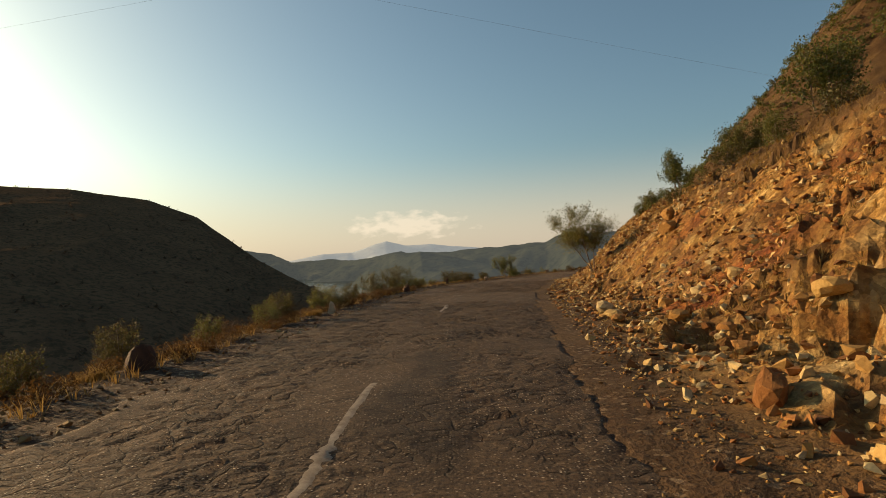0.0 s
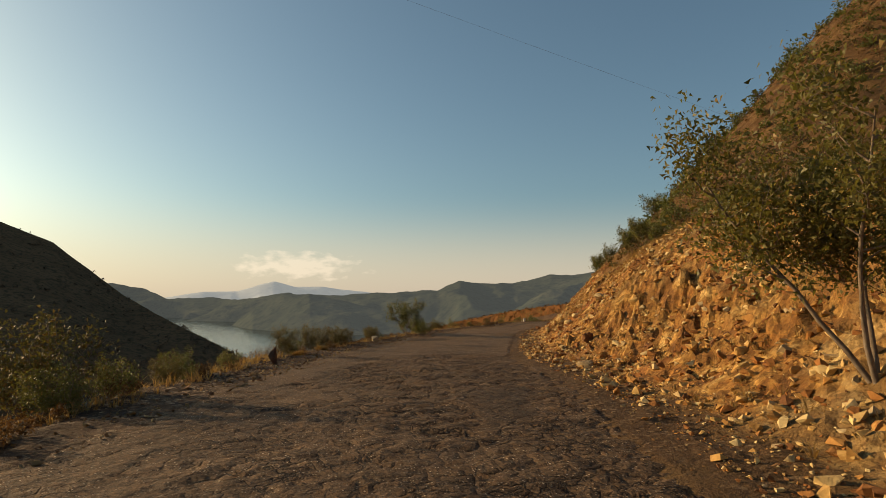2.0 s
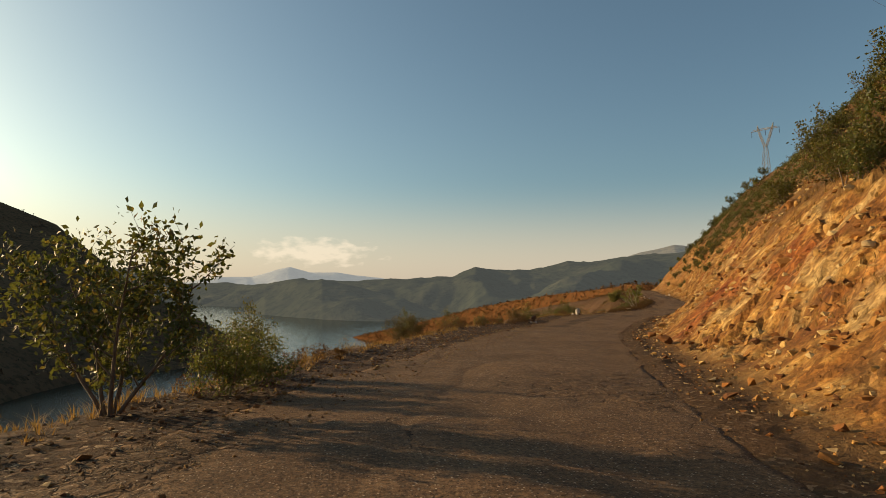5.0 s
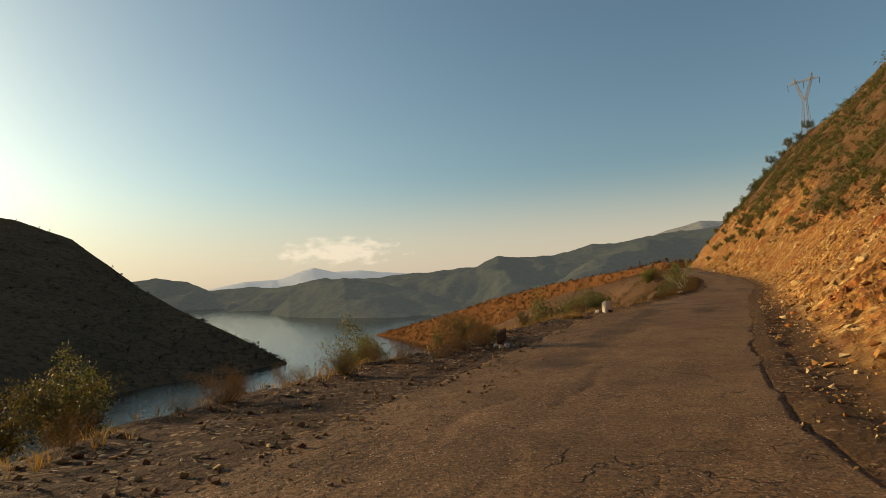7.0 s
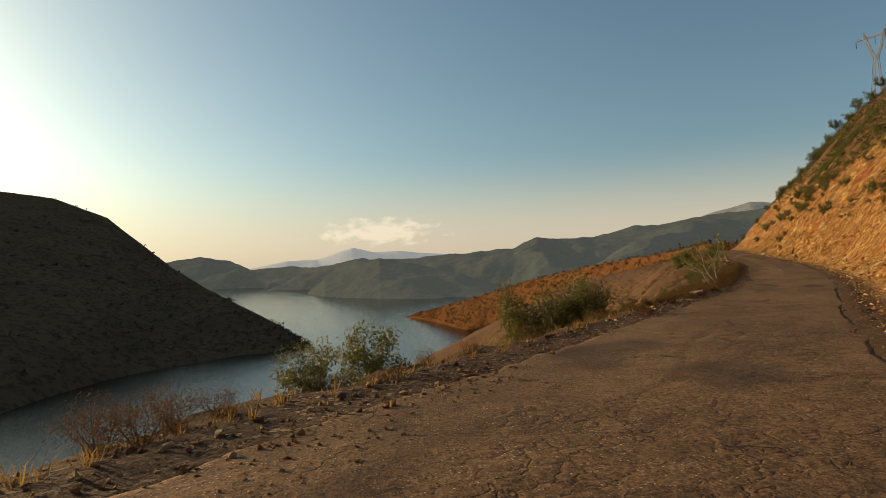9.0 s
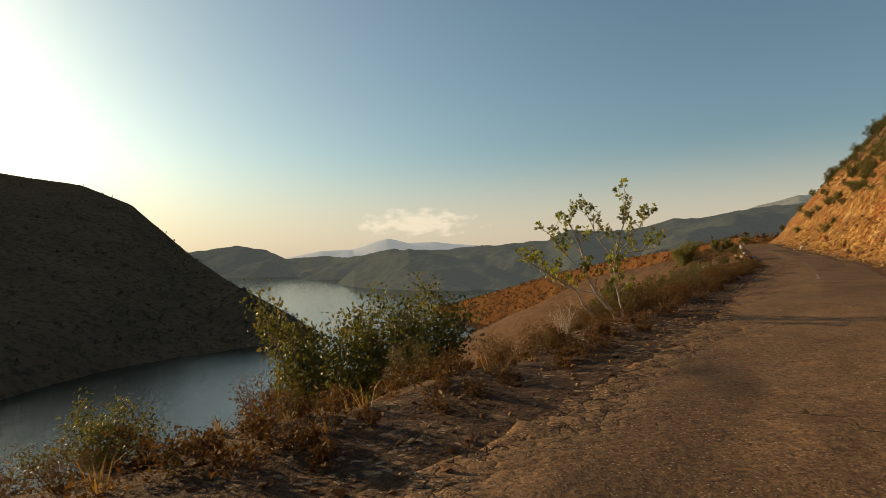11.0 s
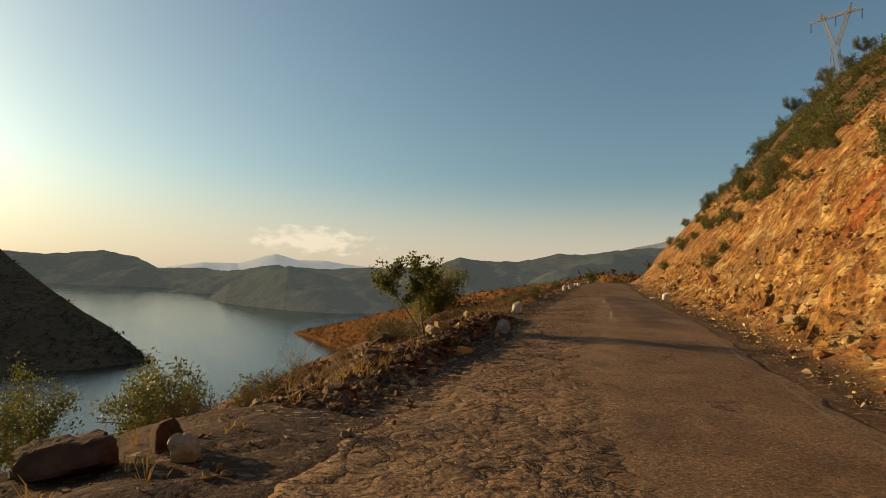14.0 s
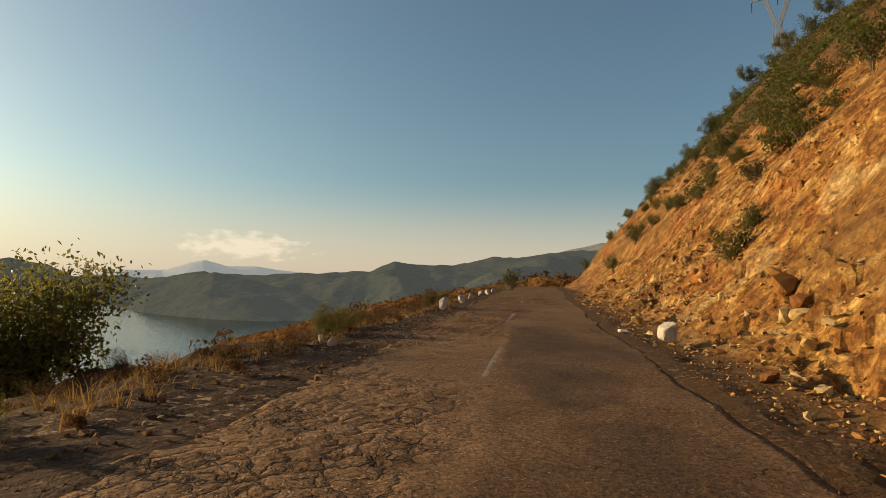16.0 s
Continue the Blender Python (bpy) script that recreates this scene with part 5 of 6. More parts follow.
# kinds of bush
oak_a = plant("oak_bush", plant_shape(71, 1.7, 6, 0.6, 6, 4, 1250, 0.135, 0.026, 0.12, (0, 0), 0.2, 0.06), M_BARK, M_LEAF, "dark green evergreen oak bush on the dry hillside", "bush", "bushes on the hillside")
oak_b = plant("oak_bush", plant_shape(72, 2.3, 5, 0.45, 7, 5, 1450, 0.14, 0.032, 0.16, (0, 0), 0.18, 0.08), M_BARK, M_LEAF, "tall dark green oak bush on the dry hillside", "bush", "bushes on the hillside")
brow_oak = plant("oak_tree", plant_shape(82, 2.6, 3, 0.5, 8, 6, 4200, 0.10, 0.04, 0.30, (-0.1, 0), 0.13, 0.10, fine=True), M_BARK, M_LEAF, "small dark green oak on the brow of the cut", "tree", "oaks on the brow")
oak_c = plant("scrub_bush", plant_shape(73, 1.3, 7, 0.8, 5, 4, 850, 0.12, 0.02, 0.1, (0, 0), 0.22, 0.04), M_BARK, M_LEAF3, "yellow-green scrub bush on the dry hillside", "bush", "bushes on the hillside")
willow = plant("willow_bush", plant_shape(74, 2.2, 9, 0.34, 6, 4, 4800, 0.070, 0.02, 0.12, (0, 0), 0.12, 0.14), M_BARK, M_LEAF2, "grey-green upright bush rooted below the road's edge", "bush", "bushes below the road")
broom = plant("verge_bush", plant_shape(75, 1.15, 8, 0.5, 5, 4, 4200, 0.050, 0.015, 0.1, (0, 0), 0.17, 0.08), M_BARK, M_LEAF3, "yellow-green bush along the outer verge", "bush", "bushes along the verge")
green_low = plant("verge_bush", plant_shape(76, 1.0, 7, 0.65, 5, 4, 4200, 0.050, 0.015, 0.1, (0, 0), 0.2, 0.06), M_BARK, M_LEAF2, "low green bush along the outer verge", "bush", "bushes along the verge")
rusty = plant("dry_scrub", plant_shape(77, 0.55, 10, 0.9, 5, 4, 2000, 0.025, 0.008, 0.08, (0, 0), 0.3, 0.06), M_BARK, M_RUST, "rust-brown dry scrub along the outer verge", "scrub", "dry scrub along the verge")
strawy = plant("dry_scrub", plant_shape(78, 0.6, 12, 0.8, 4, 4, 1700, 0.028, 0.006, 0.05, (0, 0), 0.28, 0.12), M_BARK, M_STRAW, "straw-coloured dry scrub along the outer verge", "scrub", "dry scrub along the verge")
far_oak = plant("oak_bush", plant_shape(81, 1.9, 4, 0.6, 4, 4, 620, 0.20, 0.03, 0.1, (0, 0), 0.22, 0.06), M_BARK, M_LEAF, "dark green oak bush high on the dry hillside", "bush", "bushes on the hillside")
twiggy = plant("bare_shrub", plant_shape(79, 1.2, 6, 0.4, 6, 5, 60, 0.05, 0.012, 0.2, (0, 0), 0.1, 0.12, fine=True), M_PALEBARK, M_LEAF2, "nearly leafless pale twiggy shrub below the verge", "shrub", "bushes along the verge")

# bushes of the verge and below it
rng = np.random.default_rng(10)
for kind, s, d, size in [
    (broom, 10.3, -6.2, 0.7), (green_low, 12.6, -5.7, 0.6), (broom, 7.6, -5.9, 0.6), (green_low, 15.6, -5.5, 0.7), (broom, 16.8, -5.6, 0.8), (green_low, 20.4, -5.6, 0.9), (broom, 21.6, -5.4, 0.8), (broom, 23.2, -5.3, 0.7),
    (broom, 29.2, -6.1, 1.35), (green_low, 28.0, -6.4, 0.9), (green_low, 33.6, -5.6, 0.85), (green_low, 35.0, -5.6, 0.75), (broom, 34.5, -6.5, 1.45), (green_low, 38.0, -5.9, 0.8), (broom, 37.3, -5.9, 0.6), (green_low, 40.4, -5.7, 0.6), (broom, 44.8, -5.5, 0.8), (green_low, 46.2, -5.6, 0.6),
    (broom, 51.6, -6.0, 1.05), (broom, 52.8, -5.9, 0.9), (broom, 48.9, -5.9, 0.9), (broom, 54.3, -5.9, 0.8), (green_low, 66.6, -4.7, 1.05), (green_low, 67.6, -4.8, 0.9), (willow, 68.6, -5.6, 0.55),
    (broom, 86.2, -8.6, 1.15), (willow, 86.9, -9.2, 0.6), (broom, 85.4, -9.0, 1.1), (willow, 98.0, -11.5, 1.2), (green_low, 92.4, -7.2, 0.7), (willow, 96.4, -7.4, 0.32), (willow, 97.2, -7.8, 0.3), (broom, 97.8, -6.8, 0.55), (broom, 90.0, -6.2, 0.4),
    (broom, 100.2, -6.1, 0.5), (broom, 59.2, -6.0, 0.75), (green_low, 60.0, -6.2, 0.8), (broom, 58.2, -5.9, 0.7), (green_low, 110.0, -6.6, 1.0), (green_low, 112.4, -7.4, 1.2), (oak_b, 133.0, -8.6, 0.55), (broom, 130.6, -6.4, 0.9),
    (green_low, 150.0, -5.2, 1.2), (oak_c, 152.4, -5.6, 1.0), (oak_a, 156.0, -6.0, 0.7),
    (broom, 94.5, -5.8, 0.72), (green_low, 96.1, -5.5, 0.42), (green_low, 175.0, -7.2, 0.5), (broom, 173.0, -6.6, 0.4), (broom, 168.6, -6.4, 0.4), (green_low, 166.0, -6.2, 0.4), (oak_a, 192.0, -9.2, 0.55), (broom, 192.6, -5.6, 0.95), (broom, 193.4, -5.9, 0.8), (broom, 187.8, -6.0, 0.7), (green_low, 205.6, -4.6, 0.5),
    (green_low, 214.4, -4.9, 0.75), (green_low, 216.0, -5.0, 0.7), (broom, 224.6, -4.5, 0.7), (green_low, 230.0, -4.9, 0.7), (oak_a, 251.6, -2.9, 1.0), (twiggy, 178.6, -6.4, 1.1), (twiggy, 189.0, -6.2, 0.8), (twiggy, 142.8, -4.2, 0.7)]:
    again(kind, s, d, size, rng.uniform(0.9, 1.15))
for kind, s, d, size in [(green_low, 171.5, -5.9, 0.9), (broom, 172.6, -6.6, 1.1), (willow, 183.4, -6.8, 0.55), (willow, 184.6, -7.6, 0.6), (green_low, 185.6, -6.6, 1.1), (green_low, 186.6, -7.2, 1.2), (broom, 162.6, -5.6, 0.8), (green_low, 158.4, -5.4, 0.8), (broom, 154.6, -5.0, 0.8), (green_low, 147.6, -5.0, 0.7), (broom, 139.0, -5.2, 0.8), (green_low, 134.6, -5.4, 0.8), (broom, 164.8, -4.9, 0.7), (oak_a, 182.8, -13.0, 0.8), (green_low, 175.8, -4.7, 0.45), (broom, 174.9, -5.1, 0.5)]:
    again(kind, s, d, size, rng.uniform(0.9, 1.15))
again(oak_a, 178.8, -8.2, 0.72, 1.3, label="small dark green tree rooted below the verge")

# belts of dry scrub
rng = np.random.default_rng(11)
for lo, hi, n, near, far in [(-2, 30, 16, 0.5, 2.2), (44, 84, 10, 1.0, 2.6), (80, 93, 16, 0.9, 2.6), (106, 128, 14, 0.9, 2.4), (126, 158, 46, 0.1, 3.0), (156, 177, 34, 0.1, 2.8), (180, 200, 8, 1.2, 2.6), (199, 240, 36, 0.5, 4.5), (238, 300, 14, 0.6, 9.0)]:
    for _ in range(n):
        s = rng.uniform(lo, hi)
        d = float(left_edge(s)) - float(np.interp(s, EDGE_S, VERGE)) * 0.6 - rng.uniform(near, far)
        again(rusty if rng.random() < 0.75 else strawy, s, d, rng.uniform(0.5, 1.15))

for s, d, size in [(95.4, -5.6, 1.1), (95.8, -5.8, 0.9), (93.9, -5.4, 1.0), (93.2, -6.6, 1.2), (94.9, -5.3, 0.7), (92.6, -5.4, 0.8), (93.4, -5.5, 0.9), (94.0, -5.6, 0.8), (95.2, -5.3, 0.8), (91.6, -5.7, 0.7), (29.4, -5.3, 0.8), (30.6, -5.2, 0.7), (26.0, -5.2, 0.8), (11.5, -5.2, 0.8), (15.0, -5.0, 0.7)]:
    again(rusty, s, d, size)

# bushes of the hillside
for kind, s, d, size in [(brow_oak, 36.6, 9.9, 1.0), (oak_c, 34.0, 9.2, 0.8), (brow_oak, 30.2, 11.4, 0.85), (oak_c, 28.4, 10.6, 0.95), (oak_b, 23.4, 10.9, 0.62), (brow_oak, 20.2, 11.0, 1.05), (oak_c, 18.2, 10.6, 0.9), (brow_oak, 15.2, 11.4, 1.1), (oak_b, 12.6, 12.6, 0.9),
    (oak_b, 41.6, 8.3, 0.45), (oak_a, 39.4, 8.8, 0.75), (oak_a, 44.0, 9.4, 0.6), (oak_b, 31.8, 13.6, 0.8), (oak_b, 25.6, 14.4, 0.8), (oak_a, 9.6, 11.6, 0.9)]:
    again(kind, s, d, size, 1.0)
rng = np.random.default_rng(12)
for kind, s, d, size in [
    (oak_b, 46.2, 9.6, 0.6), (oak_a, 57.0, 9.6, 0.8), (brow_oak, 66.4, 10.6, 0.8), (oak_b, 62.0, 11.4, 0.9), (oak_a, 69.0, 9.8, 0.8), (brow_oak, 79.6, 8.1, 0.75), (oak_a, 52.0, 10.5, 0.5),
    (oak_b, 77.8, 7.9, 0.6), (oak_a, 80.2, 9.0, 0.9), (oak_c, 81.8, 8.4, 1.0), (oak_b, 93.6, 10.2, 1.0), (oak_a, 95.2, 11.0, 1.0), (oak_b, 90.6, 13.0, 1.2), (oak_b, 108.0, 15.6, 1.2), (oak_b, 110.4, 16.6, 1.3),
    (oak_b, 221.9, 5.9, 0.62), (oak_a, 223.0, 6.8, 0.55), (oak_b, 254.0, 7.4, 1.0), (oak_a, 250.0, 13.2, 1.2), (oak_b, 253.6, 5.4, 0.7), (oak_a, 236.0, 12.6, 1.2), (oak_b, 242.0, 14.0, 1.2), (oak_c, 229.0, 8.8, 0.8), (oak_b, 232.0, 15.0, 1.2)]:
    again(kind, s, d, size, rng.uniform(0.9, 1.15))
for kind, s, u, size in [(oak_b, 300, 5.0, 0.8), (oak_a, 297, 8.5, 0.9), (brow_oak, 299, 11.5, 0.9), (oak_b, 294, 14.0, 1.0), (brow_oak, 301, 15.5, 1.2), (oak_a, 298, 17.5, 1.2), (oak_b, 300, 20.5, 1.2), (brow_oak, 297, 23.0, 1.4), (oak_b, 302, 25.0, 1.3), (oak_a, 299, 27.5, 1.5),
    (brow_oak, 300, 30.0, 1.4), (oak_b, 298, 32.5, 1.3), (brow_oak, 300, 35.0, 1.5), (oak_b, 297, 37.5, 1.5), (brow_oak, 299, 41.0, 1.5), (oak_a, 286, 12.0, 0.9), (oak_b, 280, 17.0, 0.9), (oak_b, 272, 11.0, 0.7), (oak_a, 264, 15.0, 0.9)]:
    again(kind, s, float(right_edge(s)) + u, size, rng.uniform(0.9, 1.1))
made = 0
while made < 190:
    s = rng.uniform(52, 260)
    u = 7.0 + rng.beta(1.0, 2.0) * 22
    if float(vnoise(np.array(s * 0.06), np.array(u * 0.08), 77)) + 0.26 < rng.uniform(-0.2, 0.5):
        continue
    kind = (oak_a, oak_b, far_oak, oak_c)[int(rng.integers(0, 4))]
    again(kind, s, float(right_edge(s)) + u, rng.uniform(0.4, 0.9) * (0.75 if s < 90 else 1.0), rng.uniform(0.75, 1.05))
    made += 1


# ---- grass ----
def tufts(name, s, d, tall, blades, width, mat, label):
    r = np.random.default_rng(len(s))
    n = len(s)
    x, y = spot(s, d)
    root = np.stack([x, y, ground_z(s, d) - 0.02], -1)
    m = n * blades
    a = r.uniform(0, 2 * math.pi, m)
    out = r.uniform(0.15, 0.75, m)
    h = np.repeat(tall, blades) * r.uniform(0.5, 1.1, m)
    base = np.repeat(root, blades, 0) + np.stack([np.cos(a), np.sin(a), 0 * a], -1) * (np.repeat(tall, blades) * r.uniform(0, 0.3, m))[:, None]
    way = np.stack([np.cos(a) * out, np.sin(a) * out, np.ones(m)], -1)
    side = np.stack([-np.sin(a), np.cos(a), 0 * a], -1) * (width * r.uniform(0.6, 1.4, m))[:, None]
    midp = base + way * (h * 0.55)[:, None]
    tip = base + way * h[:, None] + np.stack([np.cos(a), np.sin(a), -0.35 + 0 * a], -1) * (h * 0.3)[:, None]
    v = np.stack([base - side, base + side, midp + side * 0.7, tip, midp - side * 0.7], 1).reshape(-1, 3)
    i = np.arange(m) * 5
    f = np.vstack([np.stack([i, i + 1, i + 2], -1), np.stack([i, i + 2, i + 4], -1), np.stack([i + 4, i + 2, i + 3], -1)])
    tagged(new(name, fast_mesh(name, v, f, mat, True)), label, "grass", kind="stuff")


rng = np.random.default_rng(13)


def grasses():
    n = 20000
    s = np.where(rng.random(n) < 0.4, rng.uniform(-4, 70, n), rng.uniform(-4, 244, n))
    u = 1.3 + rng.beta(1.3, 1.4, n) * 16
    keep = fbm(s * 0.22, u * 0.35, 3, 191) + 0.06 * (u - 3.5).clip(-2, 5) > rng.uniform(-0.1, 0.38, n)
    s, u = s[keep], u[keep]
    tufts("dry_grass", s, right_edge(s) + u, rng.uniform(0.10, 0.26, len(s)) * (0.8 + 0.05 * u), 8, 0.009, M_GRASS, "dry golden grass tufts on the hillside")
    n = 7000
    s = rng.uniform(0, 72, n)
    u = 2.2 + rng.beta(1.4, 1.4, n) * 8
    keep = fbm(s * 0.4, u * 0.5, 2, 491) > rng.uniform(0.0, 0.2, n)
    s, u = s[keep], u[keep]
    tufts("dry_grass", s, right_edge(s) + u, rng.uniform(0.12, 0.30, len(s)), 9, 0.006, M_GRASS, "golden mounds of dry grass on the rock cut")
    n = 11000
    s = rng.uniform(-4, 300, n)
    vw = np.interp(s, EDGE_S, VERGE)
    vw = vw + 0.4 * ((s > 90) & (s < 104))
    x = vw * 0.75 + rng.beta(1.0, 1.8, n) * (3.6 + 9 * smooth(s, 205, 240))
    keep = fbm(s * 0.3, x * 0.6, 3, 291) + 0.30 > rng.uniform(-0.1, 0.6, n)
    keep = keep & ((s < 122) | (s > 182) | (rng.random(n) < 0.12))
    s, x = s[keep], x[keep]
    tufts("dry_grass", s, left_edge(s) - x, rng.uniform(0.08, 0.36, len(s)), 8, 0.007, M_GRASS, "dry golden grass along the outer verge")
    for k, (a, b) in enumerate([(101.3, -4.75), (101.8, -4.65), (17.9, -5.0), (8.6, -5.6), (45.4, -5.1), (48.4, -5.1)]):
        t = rng.normal(0, 0.12, (60, 2))
        tufts("grass_clump", a + t[:, 0], b + t[:, 1], np.full(60, 0.22), 12, 0.005, M_GRASS, "golden tuft of dry grass on the gravel")


grasses()


# ---- scrub of the far hills ----
def far_scrub(name, field, n, size, mat, label, vmax, seed):
    X, Y, Z, V = field
    r = np.random.default_rng(seed)
    ok = np.argwhere((Z > LAKE + 1.5) & (V < vmax))
    pick = ok[r.integers(0, len(ok), n)]
    i, j = pick[:, 0], pick[:, 1]
    i2, j2 = np.minimum(i + 1, X.shape[0] - 1), np.minimum(j + 1, X.shape[1] - 1)
    a, b = r.random(n), r.random(n)
    p = np.stack([M[i, j] * (1 - a) * (1 - b) + M[i2, j] * a * (1 - b) + M[i, j2] * (1 - a) * b + M[i2, j2] * a * b for M in (X, Y, Z)], -1)
    tall = size * r.uniform(0.4, 1.3, n)
    k = 9
    c = np.repeat(p, k, 0) + r.normal(size=(n * k, 3)) * np.repeat(tall, k)[:, None] * np.array([0.45, 0.45, 0.30]) + np.repeat(tall, k)[:, None] * np.array([0, 0, 0.45])
    e = r.normal(size=(n * k, 3, 3)) * np.repeat(tall, k)[:, None, None] * 0.32
    v = (c[:, None, :] + e).reshape(-1, 3)
    tagged(new(name, fast_mesh(name, v, np.arange(n * k * 3).reshape(-1, 3), mat, True)), label, "scrub", kind="stuff")


far_scrub("hill_scrub", dark, 1700, 2.4, M_FARSCRUB, "dark scrub and small trees over the shaded hill", 1.12, 901)


def clumps(name, n, near, far, size, leaves, leaf, mat, label, seed, bias, lo=46, hi=450, outer=False):
    """Bushes too many to count: leaves gathered in rounded crowns, above the cut or along the outer verge."""
    r = np.random.default_rng(seed)
    s = r.uniform(lo, hi, n)
    u = near + r.beta(1.0, 1.25, n) * (far - near) * np.where((s > 75) | outer, 1.0, 0.45)
    u = u + (0 if outer else 6.0) * smooth(s, 195, 212) * (1 - smooth(u, 14, 30))
    keep = fbm(s * 0.06, u * 0.09, 3, 391) + bias > r.uniform(-0.2, 0.45, n)
    keep = keep & (outer | (s < 176) | (u > 26) | ((s > 246) & (r.random(n) < 0.6)) | (r.random(n) < np.where(u > 14, 0.55, 0.20)))
    keep = keep & (outer | (s > 150) | (u > 24) | (r.random(n) < 0.5))
    s, u = s[keep], u[keep]
    d = left_edge(s) - np.interp(s, EDGE_S, VERGE) * 0.7 - u if outer else right_edge(s) + u
    x, y = spot(s, d)
    p = np.stack([x, y, ground_z(s, d)], -1)
    tall = size * r.uniform(0.45, 1.25, len(s)) * (1 + u * 0.008)
    # each bush is a heap of rounded lobes
    lobes = 7
    hub = r.normal(size=(len(s), lobes, 3))
    hub = hub / np.linalg.norm(hub, axis=2)[:, :, None] * r.uniform(0.25, 0.62, (len(s), lobes, 1)) * np.array([1.0, 1.0, 0.62]) + np.array([0, 0, 0.36])
    swell = r.uniform(0.20, 0.42, (len(s), lobes))
    which = r.integers(0, lobes, (len(s), leaves))
    row = np.arange(len(s))[:, None]
    way = r.normal(size=(len(s), leaves, 3))
    way = way / np.linalg.norm(way, axis=2)[:, :, None] * (r.random((len(s), leaves, 1)) ** 0.4)
    c = (p[:, None, :] + tall[:, None, None] * (hub[row, which] + way * swell[row, which][:, :, None])).reshape(-1, 3)
    e = np.clip(r.normal(size=(len(c), 3, 3)), -1.4, 1.4) * leaf
    v = (c[:, None, :] + e).reshape(-1, 3)
    tagged(new(name, fast_mesh(name, v, np.arange(len(v)).reshape(-1, 3), mat, True)), label, "scrub", kind="stuff")


clumps("hillside_bushes", 5200, 9.5, 50, 1.25, 84, 0.108, M_LEAF, "dark green bushes covering the upper hillside", 31, 0.42, 74)
clumps("hillside_scrub", 9500, 6.5, 44, 0.75, 36, 0.083, M_LEAF3, "low olive scrub covering the upper hillside", 32, 0.40, 62)
clumps("hillside_bushes", 3600, 42, 132, 1.9, 46, 0.19, M_LEAF, "dark green bushes along the hilltop", 38, 0.22)
clumps("hillside_scrub", 3600, 38, 130, 1.3, 40, 0.14, M_LEAF3, "olive scrub along the hilltop", 39, 0.25)
clumps("hillside_scrub", 3000, 6.5, 45, 0.6, 40, 0.07, M_RUST, "low rust-brown scrub covering the upper hillside", 33, 0.4)
clumps("verge_scrub", 470, -0.4, 3.0, 0.36, 300, 0.017, M_RUST, "low rust-brown scrub crowding the outer verge", 34, 0.4, 122, 178, True)
clumps("verge_scrub", 120, 0.2, 4.2, 0.40, 300, 0.018, M_STRAW, "low straw-brown scrub crowding the outer verge", 35, 0.3, 122, 178, True)
clumps("verge_scrub", 560, 0.05, 8.0, 0.38, 220, 0.020, M_RUST, "low rust-brown scrub over the outer slope", 36, 0.2, 196, 290, True)
clumps("verge_scrub", 300, 0.02, 2.2, 0.40, 220, 0.019, M_RUST, "low rust-brown scrub crowding the road's edge", 39, 0.35, -4, 32, True)
clumps("verge_scrub", 300, 0.2, 2.5, 0.36, 220, 0.018, M_RUST, "low rust-brown scrub on the brink", 37, 0.1, -4, 92, True)
clumps("slope_scrub", 2600, 3.0, 75.0, 0.85, 44, 0.060, M_RUST, "low rust-brown scrub on the slope below the road", 40, 0.25, 190, 340, True)
clumps("slope_scrub", 900, 3.0, 70.0, 1.0, 50, 0.075, M_LEAF3, "olive scrub on the slope below the road", 41, 0.10, 190, 330, True)
clumps("verge_scrub", 100, 0.2, 2.8, 0.66, 1000, 0.019, M_RUST, "mounds of rust-brown scrub along the outer verge", 42, 0.35, 146, 166, True)
clumps("verge_scrub", 110, 0.3, 3.8, 0.70, 1000, 0.019, M_LEAF3, "mounds of olive scrub along the outer verge", 43, 0.25, 146, 167, True)
clumps("verge_scrub", 120, -0.1, 2.4, 0.46, 650, 0.017, M_RUST, "low mounds of rust-brown scrub beside the gravel verge", 44, 0.5, 165, 180, True)
clumps("verge_scrub", 60, 0.2, 2.8, 0.50, 650, 0.017, M_LEAF3, "low mounds of olive scrub beside the gravel verge", 45, 0.5, 165, 180, True)
far_scrub("headland_scrub", spur, 3800, 1.4, M_RUST, "low dry scrub over the russet headland", 1.1, 902)


# ---- pylon and cables ----
def strut(bm, a, b, w):
    a, b = Vector(a), Vector(b)
    q = (b - a).to_track_quat("Z", "Y").to_matrix().to_4x4()
    bmesh.ops.create_cube(bm, size=1.0, matrix=Matrix.Translation((a + b) / 2) @ q @ Matrix.Diagonal((w, w, (b - a).length, 1)))


def lattice(name, corners_a, corners_b, bays, w, parent):
    """Four chords from one square to another with zigzag bracing."""
    bm = bmesh.new()
    ca, cb = [Vector(c) for c in corners_a], [Vector(c) for c in corners_b]
    for k in range(4):
        strut(bm, ca[k], cb[k], w)
        for j in range(bays):
            t0, t1 = j / bays, (j + 1) / bays
            m = (k + 1) % 4
            strut(bm, ca[k].lerp(cb[k], t0), ca[m].lerp(cb[m], t1), w * 0.55)
            strut(bm, ca[m].lerp(cb[m], t0), ca[k].lerp(cb[k], t1), w * 0.55)
            strut(bm, ca[k].lerp(cb[k], t1), ca[m].lerp(cb[m], t1), w * 0.5)
    me = bpy.data.meshes.new(name)
    bm.to_mesh(me)
    bm.free()
    me.materials.append(M_STEEL)
    return part(name, me, parent)


def square(x, y, z, h):
    return [(x - h, y - h, z), (x + h, y - h, z), (x + h, y + h, z), (x - h, y + h, z)]


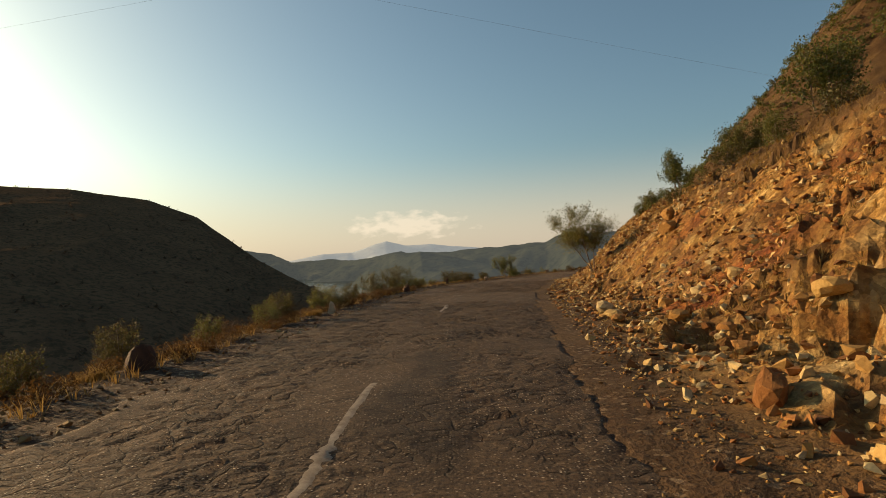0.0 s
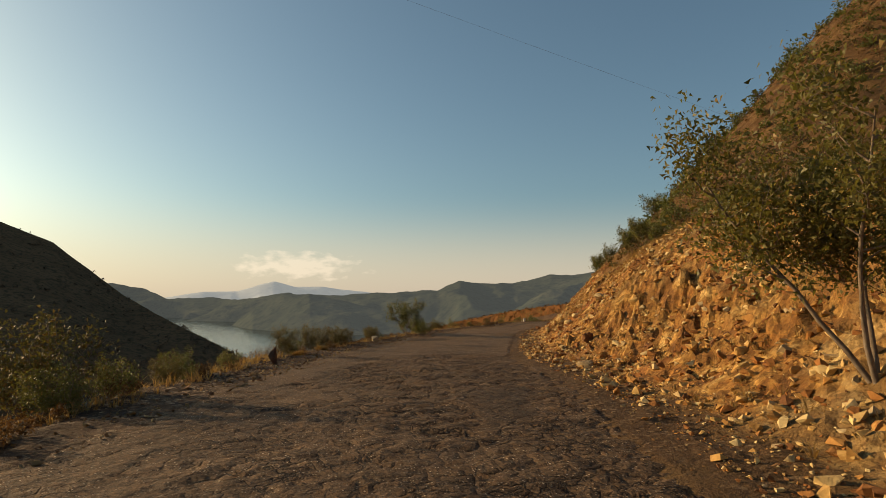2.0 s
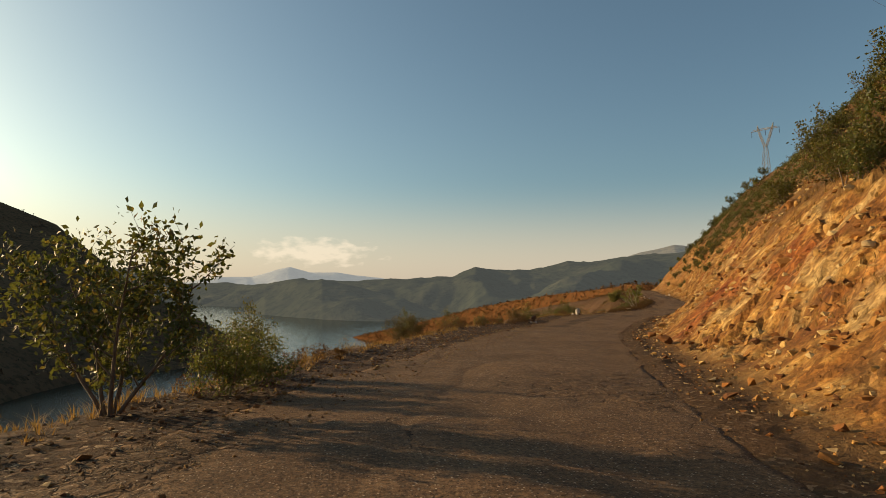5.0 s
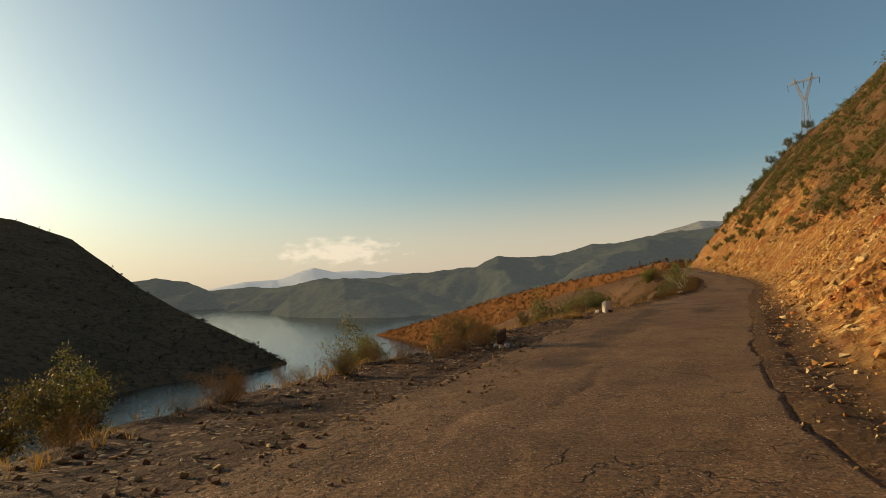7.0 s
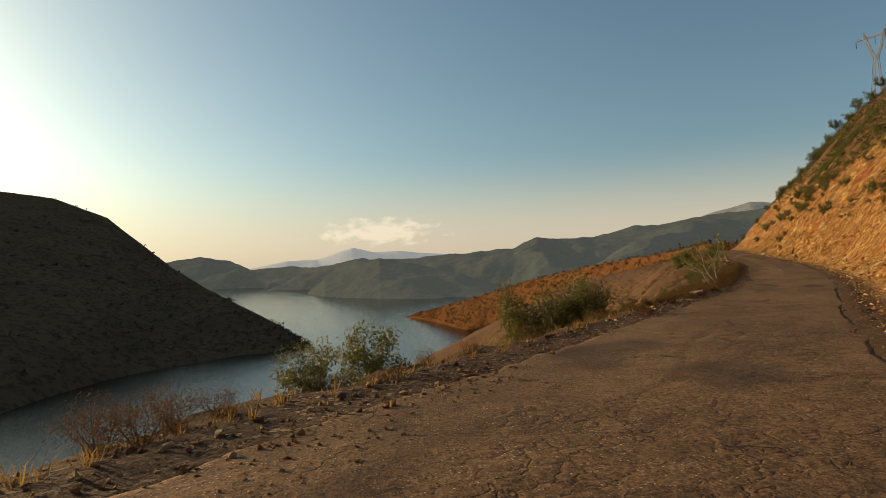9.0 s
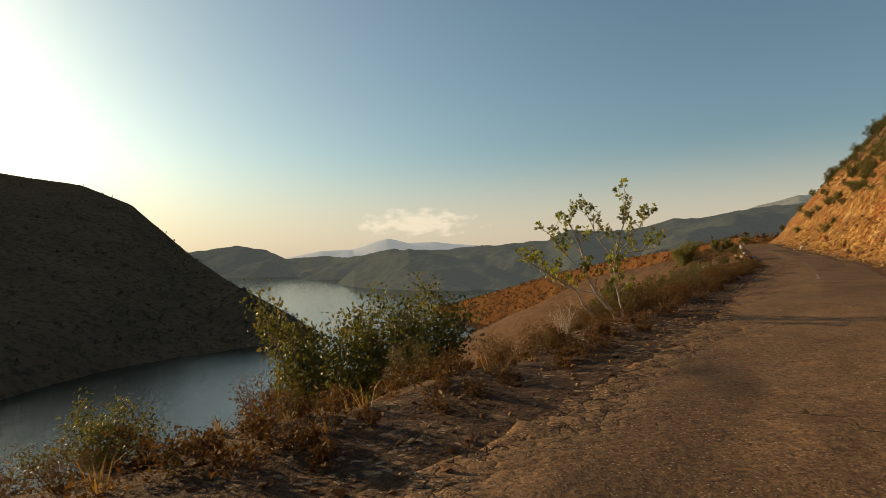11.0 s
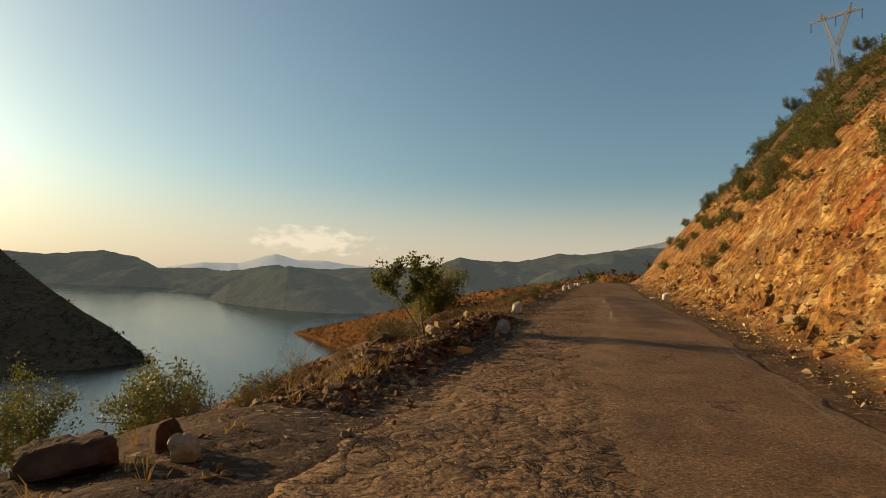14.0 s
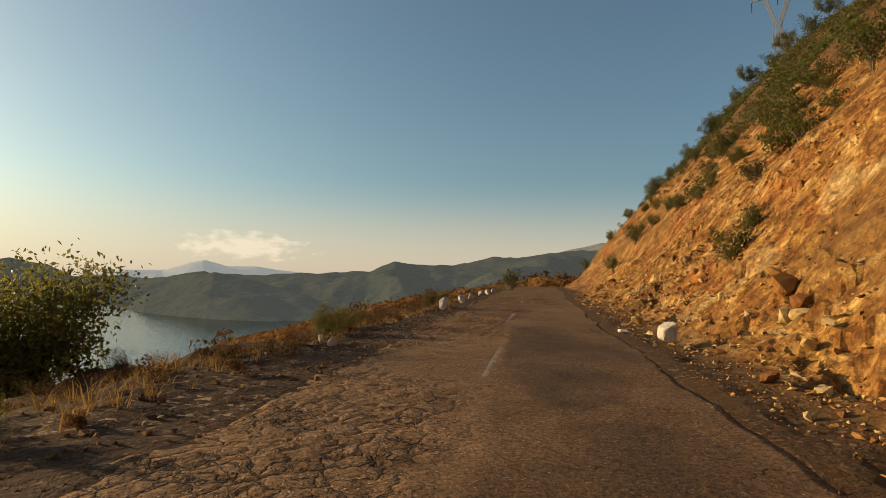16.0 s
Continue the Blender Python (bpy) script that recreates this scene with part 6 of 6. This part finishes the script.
def pylon():
    root = new("pylon", None)
    px, py, beam, size = 194.5, 300.2, 76.0, 0.74
    i = np.argmin((CURVE[:, 0] - px) ** 2 + (CURVE[:, 1] - py) ** 2)
    d = (px - CURVE[i, 0]) * TAN[i, 1] - (py - CURVE[i, 1]) * TAN[i, 0]
    foot = float(ground_z(ARC[i], d, False)) - 1.0
    h = (beam - foot) / size
    root.matrix_world = pose(px, py, foot, 0, 0, -62) @ Matrix.Scale(size, 4)
    waist = h - 10.5
    lattice("tower_body", square(0, 0, 0, 3.4), square(0, 0, waist, 0.9), 7, 0.15, root)
    for sx in (-1, 1):
        lattice("fork_arm", square(sx * 0.5, 0, waist, 0.55), square(sx * 4.0, 0, h, 0.5), 6, 0.12, root)
        lattice("peak", square(sx * 4.0, 0, h, 0.5), square(sx * 4.8, 0, h + 3.6, 0.08), 3, 0.14, root)
    bm = bmesh.new()
    for y in (-0.5, 0.5):
        strut(bm, (-8.5, y * 0.4, h), (8.5, y * 0.4, h), 0.16)
        strut(bm, (-7, y, h + 0.9), (7, y, h + 0.9), 0.14)
    for j in range(16):
        a, b = -8.0 + j, -7.0 + j
        for y in (-0.4, 0.4):
            strut(bm, (a, y, h + (j % 2)), (b, y, h + 1 - (j % 2)), 0.09)
    me = bpy.data.meshes.new("cross_beam")
    bm.to_mesh(me)
    bm.free()
    me.materials.append(M_STEEL)
    part("cross_beam", me, root)
    dark_glass = make_plain("brown_glass", (0.03, 0.02, 0.018), (0.06, 0.04, 0.03), 5.0, 0.3)
    for x in (-8.2, 0, 8.2):
        v, f = [], []
        pts = np.array([(x, 0, h - 0.1 - 0.22 * k) for k in range(16)])
        for k in range(15):
            tube(v, f, pts[k : k + 2], 0.18 if k % 2 else 0.09, 0.09 if k % 2 else 0.18, 8)
        part("insulator", fast_mesh("insulator", v, f, dark_glass, False), root, "hanging chain of dark glass discs")
    tagged(root, "galvanised steel lattice power pylon on the hilltop", "pylon")


def cable(name, a, b, sag, r, label, group):
    a, b = np.array(a), np.array(b)
    t = np.linspace(0, 1, 40)[:, None]
    pts = a + (b - a) * t - np.array([0, 0, 1]) * sag * 4 * t * (1 - t)
    v, f = [], []
    tube(v, f, pts, r, r, 4)
    tagged(new(name, fast_mesh(name, v, f, M_STEEL, False)), label, "cable", group)


pylon()
cable("power_cable", (-55.0, 78.6, 47.9), (168.0, 144.0, 23.6), 0.6, 0.014, "thin cable crossing high above the road", "power cables")
cable("power_cable", (-240.0, 183.0, 64.0), (4.0, 66.5, 37.5), 0.6, 0.014, "thin cable crossing high above the road", "power cables")
